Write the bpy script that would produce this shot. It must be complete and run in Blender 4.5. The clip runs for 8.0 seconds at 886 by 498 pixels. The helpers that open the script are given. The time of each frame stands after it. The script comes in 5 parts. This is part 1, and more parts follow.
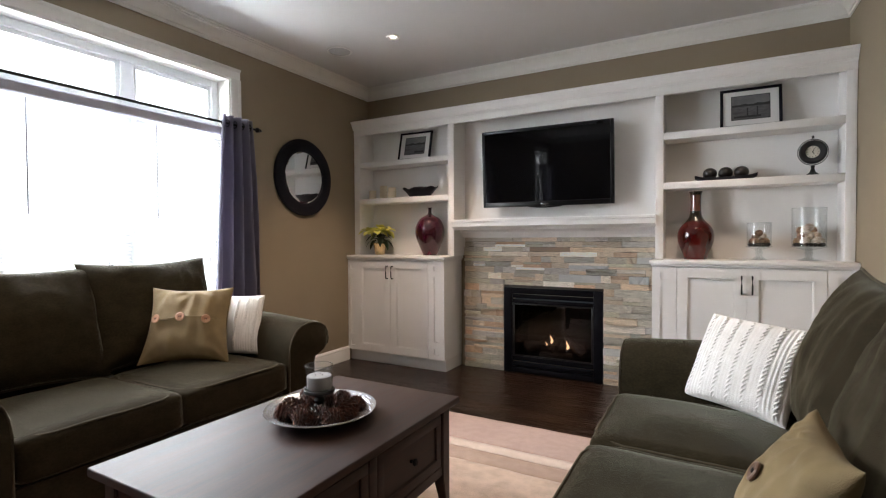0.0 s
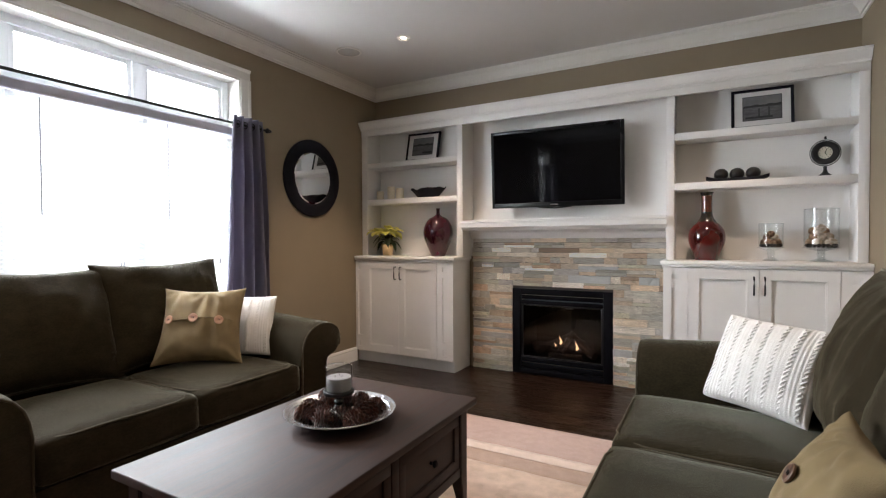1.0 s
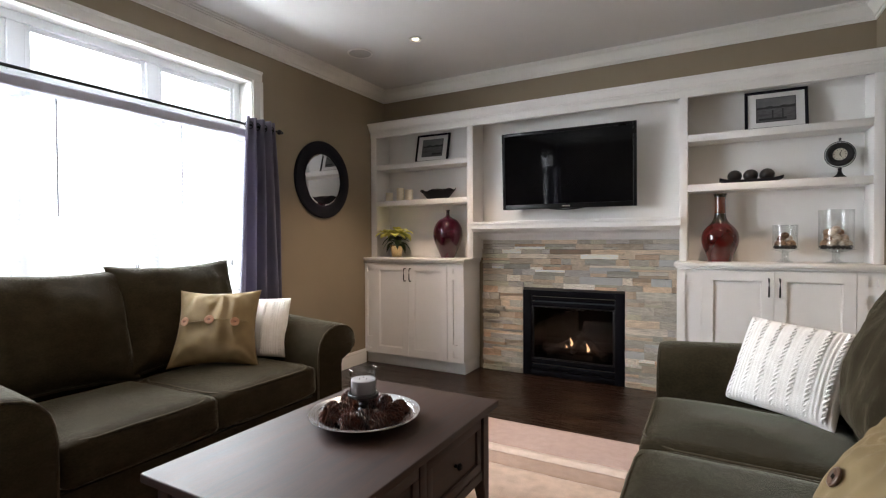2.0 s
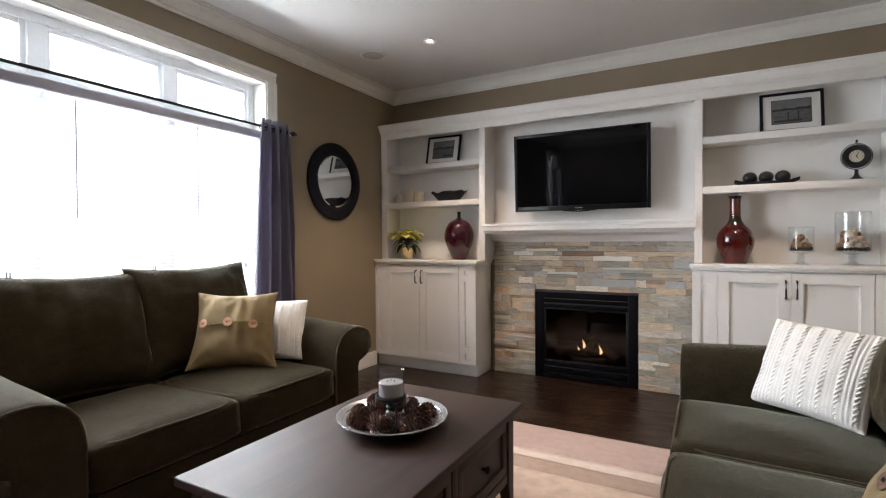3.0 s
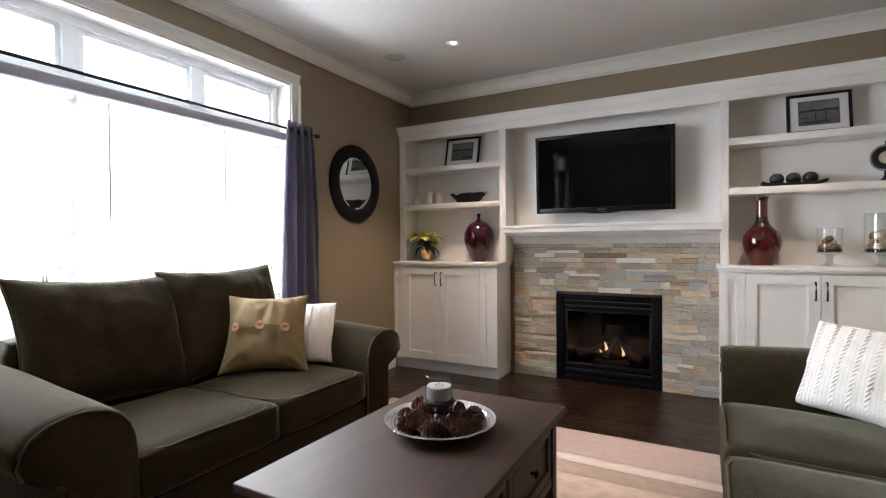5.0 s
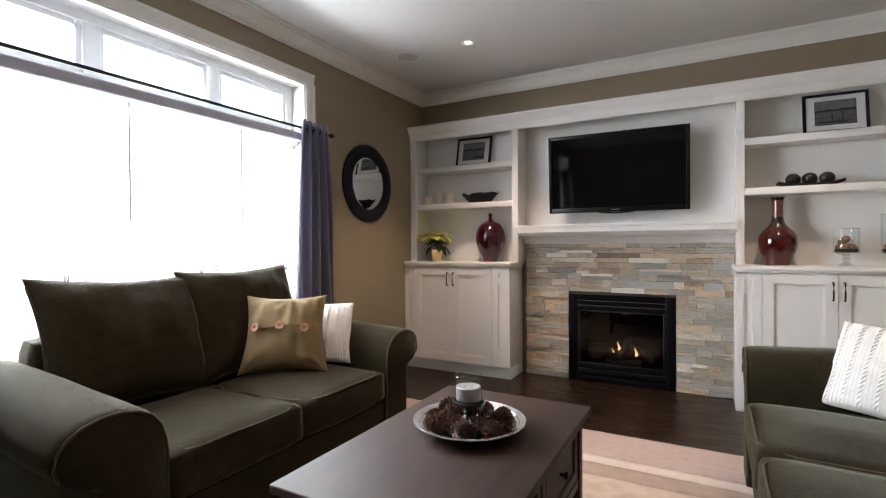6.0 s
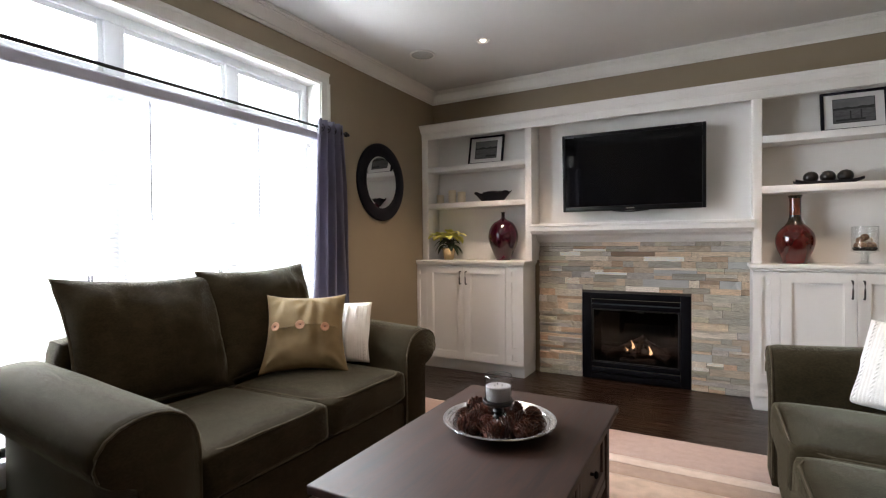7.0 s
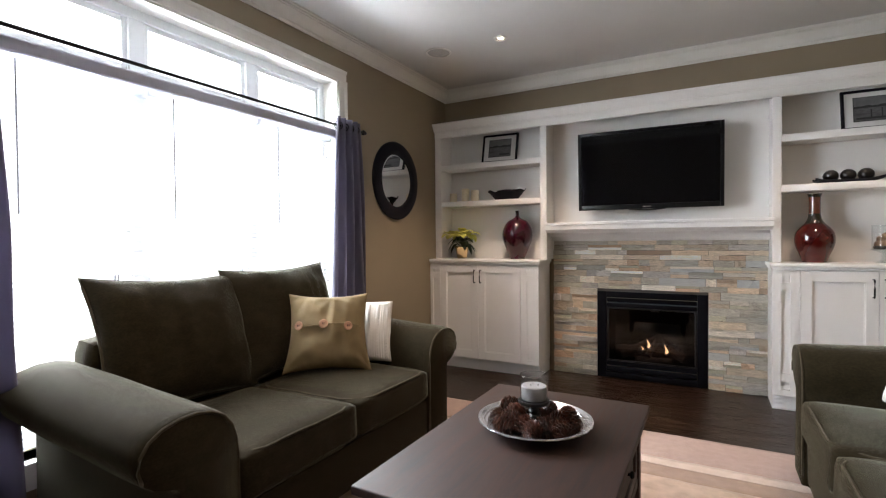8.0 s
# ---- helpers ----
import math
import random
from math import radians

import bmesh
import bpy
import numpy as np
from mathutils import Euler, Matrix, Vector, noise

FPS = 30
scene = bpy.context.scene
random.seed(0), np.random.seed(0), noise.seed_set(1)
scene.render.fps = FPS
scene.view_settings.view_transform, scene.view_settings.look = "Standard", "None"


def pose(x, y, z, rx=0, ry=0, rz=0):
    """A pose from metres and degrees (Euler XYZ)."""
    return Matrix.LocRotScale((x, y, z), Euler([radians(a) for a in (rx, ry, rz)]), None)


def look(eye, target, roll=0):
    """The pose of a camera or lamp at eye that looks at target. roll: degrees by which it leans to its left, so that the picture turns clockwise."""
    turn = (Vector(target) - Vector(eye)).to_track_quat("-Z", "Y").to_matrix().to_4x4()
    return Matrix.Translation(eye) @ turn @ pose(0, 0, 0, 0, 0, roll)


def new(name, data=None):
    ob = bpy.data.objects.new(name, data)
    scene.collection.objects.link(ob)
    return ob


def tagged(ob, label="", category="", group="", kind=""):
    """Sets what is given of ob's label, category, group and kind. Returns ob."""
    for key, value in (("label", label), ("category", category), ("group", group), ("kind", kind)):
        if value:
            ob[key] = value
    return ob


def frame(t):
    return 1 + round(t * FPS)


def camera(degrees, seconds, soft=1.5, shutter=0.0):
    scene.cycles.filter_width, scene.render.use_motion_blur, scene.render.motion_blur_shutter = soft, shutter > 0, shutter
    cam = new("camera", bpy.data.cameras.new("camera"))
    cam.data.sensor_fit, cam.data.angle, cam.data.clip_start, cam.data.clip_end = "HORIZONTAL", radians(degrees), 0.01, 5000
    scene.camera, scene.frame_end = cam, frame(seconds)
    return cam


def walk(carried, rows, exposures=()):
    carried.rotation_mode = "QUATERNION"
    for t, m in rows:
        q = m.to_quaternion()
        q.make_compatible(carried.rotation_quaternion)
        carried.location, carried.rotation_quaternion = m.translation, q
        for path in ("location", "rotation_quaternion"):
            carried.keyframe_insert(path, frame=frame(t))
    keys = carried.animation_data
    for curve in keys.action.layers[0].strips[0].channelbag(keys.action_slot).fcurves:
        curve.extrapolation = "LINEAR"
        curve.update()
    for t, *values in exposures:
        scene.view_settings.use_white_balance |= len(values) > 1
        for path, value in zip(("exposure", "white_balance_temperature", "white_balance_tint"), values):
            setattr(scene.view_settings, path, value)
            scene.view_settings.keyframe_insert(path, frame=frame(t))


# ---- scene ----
cam = camera(84.6, 8.0, soft=1.2)
PATH = [
    (0, (-0.006, -0.07, 1.196), (-0.977, 1.677, 1.152), -0.3),
    (0.5, (-0.042, -0.086, 1.198), (-1.012, 1.662, 1.154), -0.3),
    (1, (-0.078, -0.104, 1.197), (-1.049, 1.645, 1.156), -0.3),
    (1.5, (-0.121, -0.124, 1.199), (-1.09, 1.625, 1.16), -0.3),
    (3, (-0.27, -0.195, 1.202), (-1.235, 1.556, 1.173), -0.3),
    (3.5, (-0.318, -0.218, 1.205), (-1.282, 1.534, 1.178), -0.3),
    (4, (-0.36, -0.237, 1.207), (-1.324, 1.515, 1.181), -0.3),
    (4.5, (-0.396, -0.254, 1.207), (-1.362, 1.497, 1.184), -0.4),
    (6, (-0.544, -0.323, 1.209), (-1.506, 1.43, 1.186), -0.4),
    (6.5, (-0.598, -0.348, 1.211), (-1.559, 1.406, 1.184), -0.4),
    (7, (-0.644, -0.371, 1.214), (-1.609, 1.38, 1.184), -0.5),
    (7.5, (-0.706, -0.399, 1.216), (-1.67, 1.353, 1.183), -0.5),
    (8, (-0.771, -0.426, 1.216), (-1.733, 1.326, 1.18), -0.5),
]
walk(cam, [(t, look(eye, target, roll)) for t, eye, target, roll in PATH])


# ---- world and light ----
world = bpy.data.worlds.new("world")
scene.world = world
world.use_nodes = True
wn = world.node_tree.nodes
sky = wn.new("ShaderNodeTexSky")
sky.sky_type, sky.sun_disc, sky.sun_elevation, sky.sun_rotation = "NISHITA", False, radians(35), radians(60)
wn["Background"].inputs["Strength"].default_value = 0.12
world.node_tree.links.new(sky.outputs["Color"], wn["Background"].inputs["Color"])

WX, EX, NY, SY, CZ = -3.175, 0.765, 4.03, -4.6, 2.74    # inner faces of the walls, ceiling height


def area_lamp(name, m, sx, sy, watts, colour):
    d = bpy.data.lights.new(name, "AREA")
    d.shape, d.size, d.size_y, d.energy, d.color = "RECTANGLE", sx, sy, watts, colour
    ob = new(name, d)
    ob.matrix_world = m
    return ob


def spot_lamp(name, x, y, z, watts, colour, cone=110, blend=0.7, aim=(0, 0)):
    d = bpy.data.lights.new(name, "SPOT")
    d.energy, d.color, d.spot_size, d.spot_blend, d.shadow_soft_size = watts, colour, radians(cone), blend, 0.04
    ob = new(name, d)
    ob.matrix_world = look((x, y, z), (x + aim[0], y + aim[1], z - 1))
    return ob


# daylight of the overcast sky, in the openings of the two windows of the west wall
DAY = (0.90, 0.94, 1.0)
area_lamp("daylight", look((-4.10, 1.35, 1.90), (0, 1.35, 0.0)), 3.2, 2.4, 1000, DAY)
area_lamp("daylight", look((-3.70, -3.68, 1.50), (0, -1.80, 0.80)), 1.1, 2.3, 190, DAY)
WARM = (1.0, 0.76, 0.58)
POTS = [(-2.163, 3.043), (-0.06, 3.043), (-2.163, 0.9), (-0.06, 0.9)]
for px, py in POTS:
    spot_lamp("pot_light_beam", px, py, CZ - 0.015, (125 if px < -1 else 62) if py > 2 else (60 if px < -1 else 20), WARM, 92, 0.7)


# ---- materials ----
def material(name, c1, c2=None, scale=8.0, rough=0.6, metal=0.0, bump=0.0, bump_scale=120.0, coat=0.0, sheen=0.0,
             stretch=(1, 1, 1), random=0.0, detail=4.0, spec=0.5, island=False, rough_var=0.08, distort=0.0):
    m = bpy.data.materials.new(name)
    m.use_nodes = True
    nt = m.node_tree
    n, k = nt.nodes, nt.links
    b = n["Principled BSDF"]
    c2 = c2 or tuple(v * 0.86 for v in c1)
    co = n.new("ShaderNodeTexCoord")
    mp = n.new("ShaderNodeMapping")
    mp.inputs["Scale"].default_value = stretch
    k.new(co.outputs["Object"], mp.inputs["Vector"])
    vec = mp.outputs["Vector"]
    if random or island:
        src = n.new("ShaderNodeNewGeometry") if island else n.new("ShaderNodeObjectInfo")
        rnd = src.outputs["Random Per Island"] if island else src.outputs["Random"]
        off = n.new("ShaderNodeVectorMath")
        off.operation = "MULTIPLY_ADD"
        k.new(rnd, off.inputs[0])
        off.inputs[1].default_value = (37.0, 19.0, 53.0)
        k.new(vec, off.inputs[2])
        vec = off.outputs["Vector"]
    a = n.new("ShaderNodeTexNoise")
    a.inputs["Scale"].default_value, a.inputs["Detail"].default_value, a.inputs["Distortion"].default_value = scale, detail, distort
    k.new(vec, a.inputs["Vector"])
    big = n.new("ShaderNodeTexNoise")
    big.inputs["Scale"].default_value, big.inputs["Detail"].default_value = scale * 0.17, 2.0
    k.new(vec, big.inputs["Vector"])
    add = n.new("ShaderNodeMath")
    add.operation = "MULTIPLY_ADD"
    k.new(big.outputs["Fac"], add.inputs[0])
    add.inputs[1].default_value = 0.6
    sub = n.new("ShaderNodeMath")
    sub.operation = "MULTIPLY_ADD"
    k.new(a.outputs["Fac"], sub.inputs[0])
    sub.inputs[1].default_value, sub.inputs[2].default_value = 1.0, -0.3
    k.new(sub.outputs[0], add.inputs[2])
    rp = n.new("ShaderNodeValToRGB")
    rp.color_ramp.elements[0].position, rp.color_ramp.elements[1].position = 0.3, 0.72
    rp.color_ramp.elements[0].color, rp.color_ramp.elements[1].color = (*c2, 1), (*c1, 1)
    k.new(add.outputs[0], rp.inputs["Fac"])
    col = rp.outputs["Color"]
    if random:
        hs = n.new("ShaderNodeHueSaturation")
        mr = n.new("ShaderNodeMapRange")
        mr.inputs["To Min"].default_value, mr.inputs["To Max"].default_value = 1 - random, 1 + random
        k.new(rnd, mr.inputs["Value"])
        k.new(mr.outputs[0], hs.inputs["Value"])
        k.new(col, hs.inputs["Color"])
        col = hs.outputs["Color"]
    k.new(col, b.inputs["Base Color"])
    rr = n.new("ShaderNodeMapRange")
    rr.inputs["To Min"].default_value, rr.inputs["To Max"].default_value = max(0.02, rough - rough_var), min(1, rough + rough_var)
    k.new(a.outputs["Fac"], rr.inputs["Value"])
    k.new(rr.outputs[0], b.inputs["Roughness"])
    b.inputs["Metallic"].default_value = metal
    b.inputs["Coat Weight"].default_value = coat
    b.inputs["Coat Roughness"].default_value = 0.08
    b.inputs["Sheen Weight"].default_value = sheen
    b.inputs["Sheen Roughness"].default_value = 0.32
    b.inputs["Sheen Tint"].default_value = (*[min(1.0, v / max(c1)) ** 0.5 for v in c1], 1)
    b.inputs["Specular IOR Level"].default_value = spec
    if bump:
        f = n.new("ShaderNodeTexNoise")
        f.inputs["Scale"].default_value, f.inputs["Detail"].default_value = bump_scale, 3.0
        k.new(vec, f.inputs["Vector"])
        bp = n.new("ShaderNodeBump")
        bp.inputs["Strength"].default_value, bp.inputs["Distance"].default_value = bump, 0.004
        k.new(f.outputs["Fac"], bp.inputs["Height"])
        k.new(bp.outputs["Normal"], b.inputs["Normal"])
    return m


def glowing(name, colour, strength):
    m = bpy.data.materials.new(name)
    m.use_nodes = True
    b = m.node_tree.nodes["Principled BSDF"]
    b.inputs["Base Color"].default_value = (*colour, 1)
    b.inputs["Emission Color"].default_value = (*colour, 1)
    b.inputs["Emission Strength"].default_value = strength
    return m


def clear(name, colour=(1, 1, 1), ior=1.45, rough=0.0, thin=False, base=0.03):
    m = bpy.data.materials.new(name)
    m.use_nodes = True
    nt = m.node_tree
    b = nt.nodes["Principled BSDF"]
    if thin:
        g, t, x = nt.nodes.new("ShaderNodeBsdfGlossy"), nt.nodes.new("ShaderNodeBsdfTransparent"), nt.nodes.new("ShaderNodeMixShader")
        lw, pw, fr = nt.nodes.new("ShaderNodeLayerWeight"), nt.nodes.new("ShaderNodeMath"), nt.nodes.new("ShaderNodeMath")
        lw.inputs["Blend"].default_value = 0.5
        pw.operation, fr.operation = "POWER", "MULTIPLY_ADD"
        pw.inputs[1].default_value, fr.inputs[1].default_value, fr.inputs[2].default_value = 5.0, 0.9, base
        nt.links.new(lw.outputs["Facing"], pw.inputs[0])
        nt.links.new(pw.outputs[0], fr.inputs[0])
        g.inputs["Roughness"].default_value = 0.02
        t.inputs["Color"].default_value = (*colour, 1)
        nt.links.new(fr.outputs[0], x.inputs[0])
        nt.links.new(t.outputs[0], x.inputs[1])
        nt.links.new(g.outputs[0], x.inputs[2])
        nt.links.new(x.outputs[0], nt.nodes["Material Output"].inputs["Surface"])
        return m
    b.inputs["Base Color"].default_value = (*colour, 1)
    b.inputs["Transmission Weight"].default_value = 1.0
    b.inputs["Roughness"].default_value = rough
    b.inputs["IOR"].default_value = ior
    return m


M_WALL = material("wall_paint", (0.280, 0.225, 0.152), (0.257, 0.206, 0.139), 3, 0.75, bump=0.12, bump_scale=160)
M_CEIL = material("ceiling_paint", (0.71, 0.70, 0.68), (0.67, 0.66, 0.64), 2, 0.9, bump=0.1, bump_scale=200)
M_TRIM = material("trim_paint", (0.80, 0.78, 0.74), (0.76, 0.74, 0.70), 4, 0.38, bump=0.012, bump_scale=260)
M_CAB = material("cabinet_lacquer", (0.83, 0.815, 0.795), (0.80, 0.785, 0.765), 5, 0.36, bump=0.010, bump_scale=260)
M_VINYL = material("white_vinyl", (0.82, 0.83, 0.84), (0.79, 0.80, 0.81), 5, 0.4)
M_FLOOR = material("dark_oak_floor", (0.036, 0.018, 0.011), (0.012, 0.0062, 0.0042), 9, 0.27, bump=0.15, bump_scale=40, stretch=(0.6, 6, 6), random=0.4, coat=0.05, distort=0.6, spec=0.38)
M_SUB = material("floor_joint", (0.012, 0.008, 0.006), rough=0.8)
M_TABLE = material("espresso_wood", (0.044, 0.020, 0.014), (0.015, 0.0070, 0.0055), 10, 0.60, bump=0.10, bump_scale=45, stretch=(7, 0.6, 7), distort=0.5, coat=0.0, spec=0.50, rough_var=0.10)
M_SOFA = material("olive_brown_chenille", (0.034, 0.0265, 0.0150), (0.022, 0.0168, 0.0092), 90, 0.90, bump=0.6, bump_scale=320, sheen=0.20, stretch=(1, 1, 1.8), spec=0.08, rough_var=0.05)
M_PIPE = material("sofa_piping", (0.080, 0.064, 0.042), (0.055, 0.044, 0.028), 40, 0.9, bump=0.5, bump_scale=400, sheen=0.06, spec=0.15)
M_GOLD = material("gold_olive_linen", (0.205, 0.146, 0.066), (0.150, 0.104, 0.044), 14, 0.8, bump=0.5, bump_scale=380, sheen=0.15)
M_KNIT = material("cream_cable_knit", (0.86, 0.835, 0.805), (0.78, 0.75, 0.715), 30, 0.95, bump=0.35, bump_scale=300, sheen=0.25)
M_BUTTON = material("coconut_button", (0.50, 0.27, 0.16), (0.36, 0.18, 0.10), 60, 0.45, bump=0.2)
M_BUTTON_DK = material("dark_button", (0.12, 0.06, 0.035), (0.07, 0.035, 0.02), 60, 0.4)
M_CURT = material("slate_violet_satin", (0.215, 0.200, 0.255), (0.165, 0.153, 0.200), 10, 0.40, bump=0.15, bump_scale=500, sheen=0.3, stretch=(1, 1, 0.3))
M_BLACK = material("black_metal", (0.016, 0.015, 0.016), (0.010, 0.010, 0.011), 20, 0.42, metal=0.3, bump=0.05)
M_IRON = material("black_iron", (0.006, 0.006, 0.009), (0.004, 0.004, 0.006), 15, 0.5, bump=0.03, bump_scale=200, spec=0.07)
M_MIRROR_FR = material("blackened_wood", (0.010, 0.009, 0.015), (0.006, 0.006, 0.010), 18, 0.6, bump=0.10, bump_scale=70, spec=0.22)
M_SCREEN = material("tv_screen", (0.004, 0.004, 0.005), (0.004, 0.004, 0.005), 3, 0.05, spec=0.28, rough_var=0.01)
M_BEZEL = material("tv_bezel", (0.006, 0.006, 0.007), (0.004, 0.004, 0.005), 5, 0.28, spec=0.3, rough_var=0.02)
M_MAROON = material("oxblood_glaze", (0.050, 0.002, 0.012), (0.028, 0.001, 0.007), 6, 0.16, coat=0.4, rough_var=0.03)
M_RED = material("red_brown_glaze", (0.085, 0.005, 0.004), (0.042, 0.003, 0.003), 7, 0.12, coat=0.4, rough_var=0.03)
M_NECK = material("rust_glaze", (0.165, 0.045, 0.022), (0.080, 0.020, 0.010), 30, 0.16, coat=0.7, stretch=(1, 1, 0.25))
M_DRIP = material("dark_drip_glaze", (0.028, 0.022, 0.012), (0.012, 0.010, 0.006), 25, 0.16, coat=0.7)
M_GOLDPOT = material("gold_pot", (0.84, 0.66, 0.40), (0.72, 0.52, 0.28), 20, 0.25, metal=0.9)
M_BRACT = material("pale_yellow_bract", (0.80, 0.76, 0.20), (0.62, 0.60, 0.13), 30, 0.6, random=0.2)
M_LEAF = material("dark_green_leaf", (0.030, 0.055, 0.018), (0.018, 0.034, 0.012), 30, 0.5, random=0.3)
M_WAX = material("ivory_wax", (0.82, 0.74, 0.58), (0.78, 0.70, 0.54), 10, 0.5)
M_WAX_GREY = material("pale_candle_wax", (0.37, 0.355, 0.36), (0.33, 0.315, 0.32), 10, 0.5)
M_STEEL = material("brushed_pewter", (0.72, 0.73, 0.76), (0.60, 0.61, 0.64), 40, 0.24, metal=0.75, bump=0.01, bump_scale=300)
M_CONE = material("pinecone_scale", (0.100, 0.030, 0.016), (0.016, 0.006, 0.004), 45, 0.30, random=0.3, island=False)
M_TWIG = material("dark_pod", (0.022, 0.016, 0.012), (0.012, 0.009, 0.007), 60, 0.7, bump=0.6, bump_scale=150)
M_BALL = material("woven_ball", (0.40, 0.27, 0.17), (0.13, 0.06, 0.035), 55, 0.8, bump=0.8, bump_scale=110, random=0.35)
M_PALEBALL = material("pale_woven_ball", (0.74, 0.67, 0.58), (0.30, 0.22, 0.16), 75, 0.8, bump=0.8, bump_scale=110, random=0.2)
M_MAT = material("mount_board", (0.72, 0.71, 0.70), (0.69, 0.68, 0.67), 4, 0.8)
M_DIAL = material("clock_dial", (0.62, 0.58, 0.48), (0.50, 0.46, 0.37), 25, 0.6)
M_P1 = material("print_light_grey", (0.19, 0.19, 0.195), (0.11, 0.11, 0.115), 14, 0.6)
M_P2 = material("print_dark_grey", (0.035, 0.035, 0.037), (0.02, 0.02, 0.021), 20, 0.6)
M_P3 = material("print_mid_grey", (0.13, 0.13, 0.135), (0.06, 0.06, 0.063), 30, 0.6, stretch=(1, 1, 5))
M_RUG1 = material("rug_blush_beige", (0.54, 0.405, 0.355), (0.47, 0.345, 0.30), 22, 0.95, bump=0.8, bump_scale=260, sheen=0.2)
M_RUG2 = material("rug_cream", (0.76, 0.64, 0.56), (0.67, 0.55, 0.47), 22, 0.95, bump=0.9, bump_scale=230, sheen=0.2)
M_RUG3 = material("rug_tan", (0.46, 0.335, 0.265), (0.39, 0.28, 0.22), 22, 0.95, bump=0.8, bump_scale=260, sheen=0.2)
M_RUG4 = material("rug_ivory_shag", (0.68, 0.53, 0.44), (0.50, 0.385, 0.31), 16, 0.95, bump=1.0, bump_scale=150, sheen=0.2)
M_LOG = material("ceramic_log", (0.13, 0.095, 0.075), (0.04, 0.03, 0.025), 14, 0.9, bump=1.0, bump_scale=60, stretch=(0.4, 2, 2))
M_FIREBOX = material("firebox_black", (0.012, 0.011, 0.011), (0.008, 0.008, 0.008), 10, 0.8)
M_FLAME = glowing("flame", (1.0, 0.55, 0.26), 9.0)
M_BULB = glowing("lamp_glow", (1.0, 0.86, 0.66), 14.0)
M_GLASS = clear("window_glass", (0.97, 0.98, 0.98), thin=True)
M_FIREGLASS = clear("fireplace_glass", (0.40, 0.40, 0.42), thin=True, base=0.03)
M_CUP = clear("candle_glass", (0.985, 0.99, 0.99), thin=True, base=0.035)
M_RIM = clear("glass_rim", (0.95, 0.97, 0.97), thin=True, base=0.22)
M_SILVER = material("mirror_silver", (0.86, 0.87, 0.88), (0.86, 0.87, 0.88), 2, 0.015, metal=1.0, rough_var=0.004)
M_GROUT = material("stone_bed", (0.10, 0.09, 0.075), rough=0.95, bump=0.5)
M_BALLDK = material("dark_carved_wood", (0.014, 0.011, 0.010), (0.008, 0.006, 0.006), 40, 0.34, bump=0.25, bump_scale=120)
M_SPK = material("speaker_grille", (0.50, 0.49, 0.47), (0.44, 0.43, 0.41), 60, 0.7, bump=0.6, bump_scale=500)


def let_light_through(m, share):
    """Makes a material pass part of the light that falls on its back."""
    nt = m.node_tree
    b, out = nt.nodes["Principled BSDF"], nt.nodes["Material Output"]
    tr, mx = nt.nodes.new("ShaderNodeBsdfTranslucent"), nt.nodes.new("ShaderNodeMixShader")
    nt.links.new(b.inputs["Base Color"].links[0].from_socket, tr.inputs["Color"])
    mx.inputs[0].default_value = share
    nt.links.new(b.outputs[0], mx.inputs[1])
    nt.links.new(tr.outputs[0], mx.inputs[2])
    nt.links.new(mx.outputs[0], out.inputs["Surface"])
    return m


let_light_through(M_CURT, 0.45)


def blind_material():
    m = material("blind_slat", (0.90, 0.91, 0.92), (0.87, 0.88, 0.89), 4, 0.5)
    return let_light_through(m, 0.75)


M_SLAT = blind_material()
# translucency brightens the window bars in place of glare from the panes
let_light_through(M_VINYL, 0.15)
M_VALANCE = material("lavender_grey_fabric", (0.62, 0.61, 0.70), (0.57, 0.56, 0.65), 20, 0.7, bump=0.2, bump_scale=300)
let_light_through(M_VALANCE, 0.06)
for cloth in (M_SOFA, M_PIPE):
    fibre = cloth.node_tree.nodes["Principled BSDF"].inputs
    fibre["Sheen Weight"].default_value, fibre["Sheen Roughness"].default_value, fibre["Sheen Tint"].default_value = 0.48, 0.22, (0.92, 0.92, 0.74, 1)


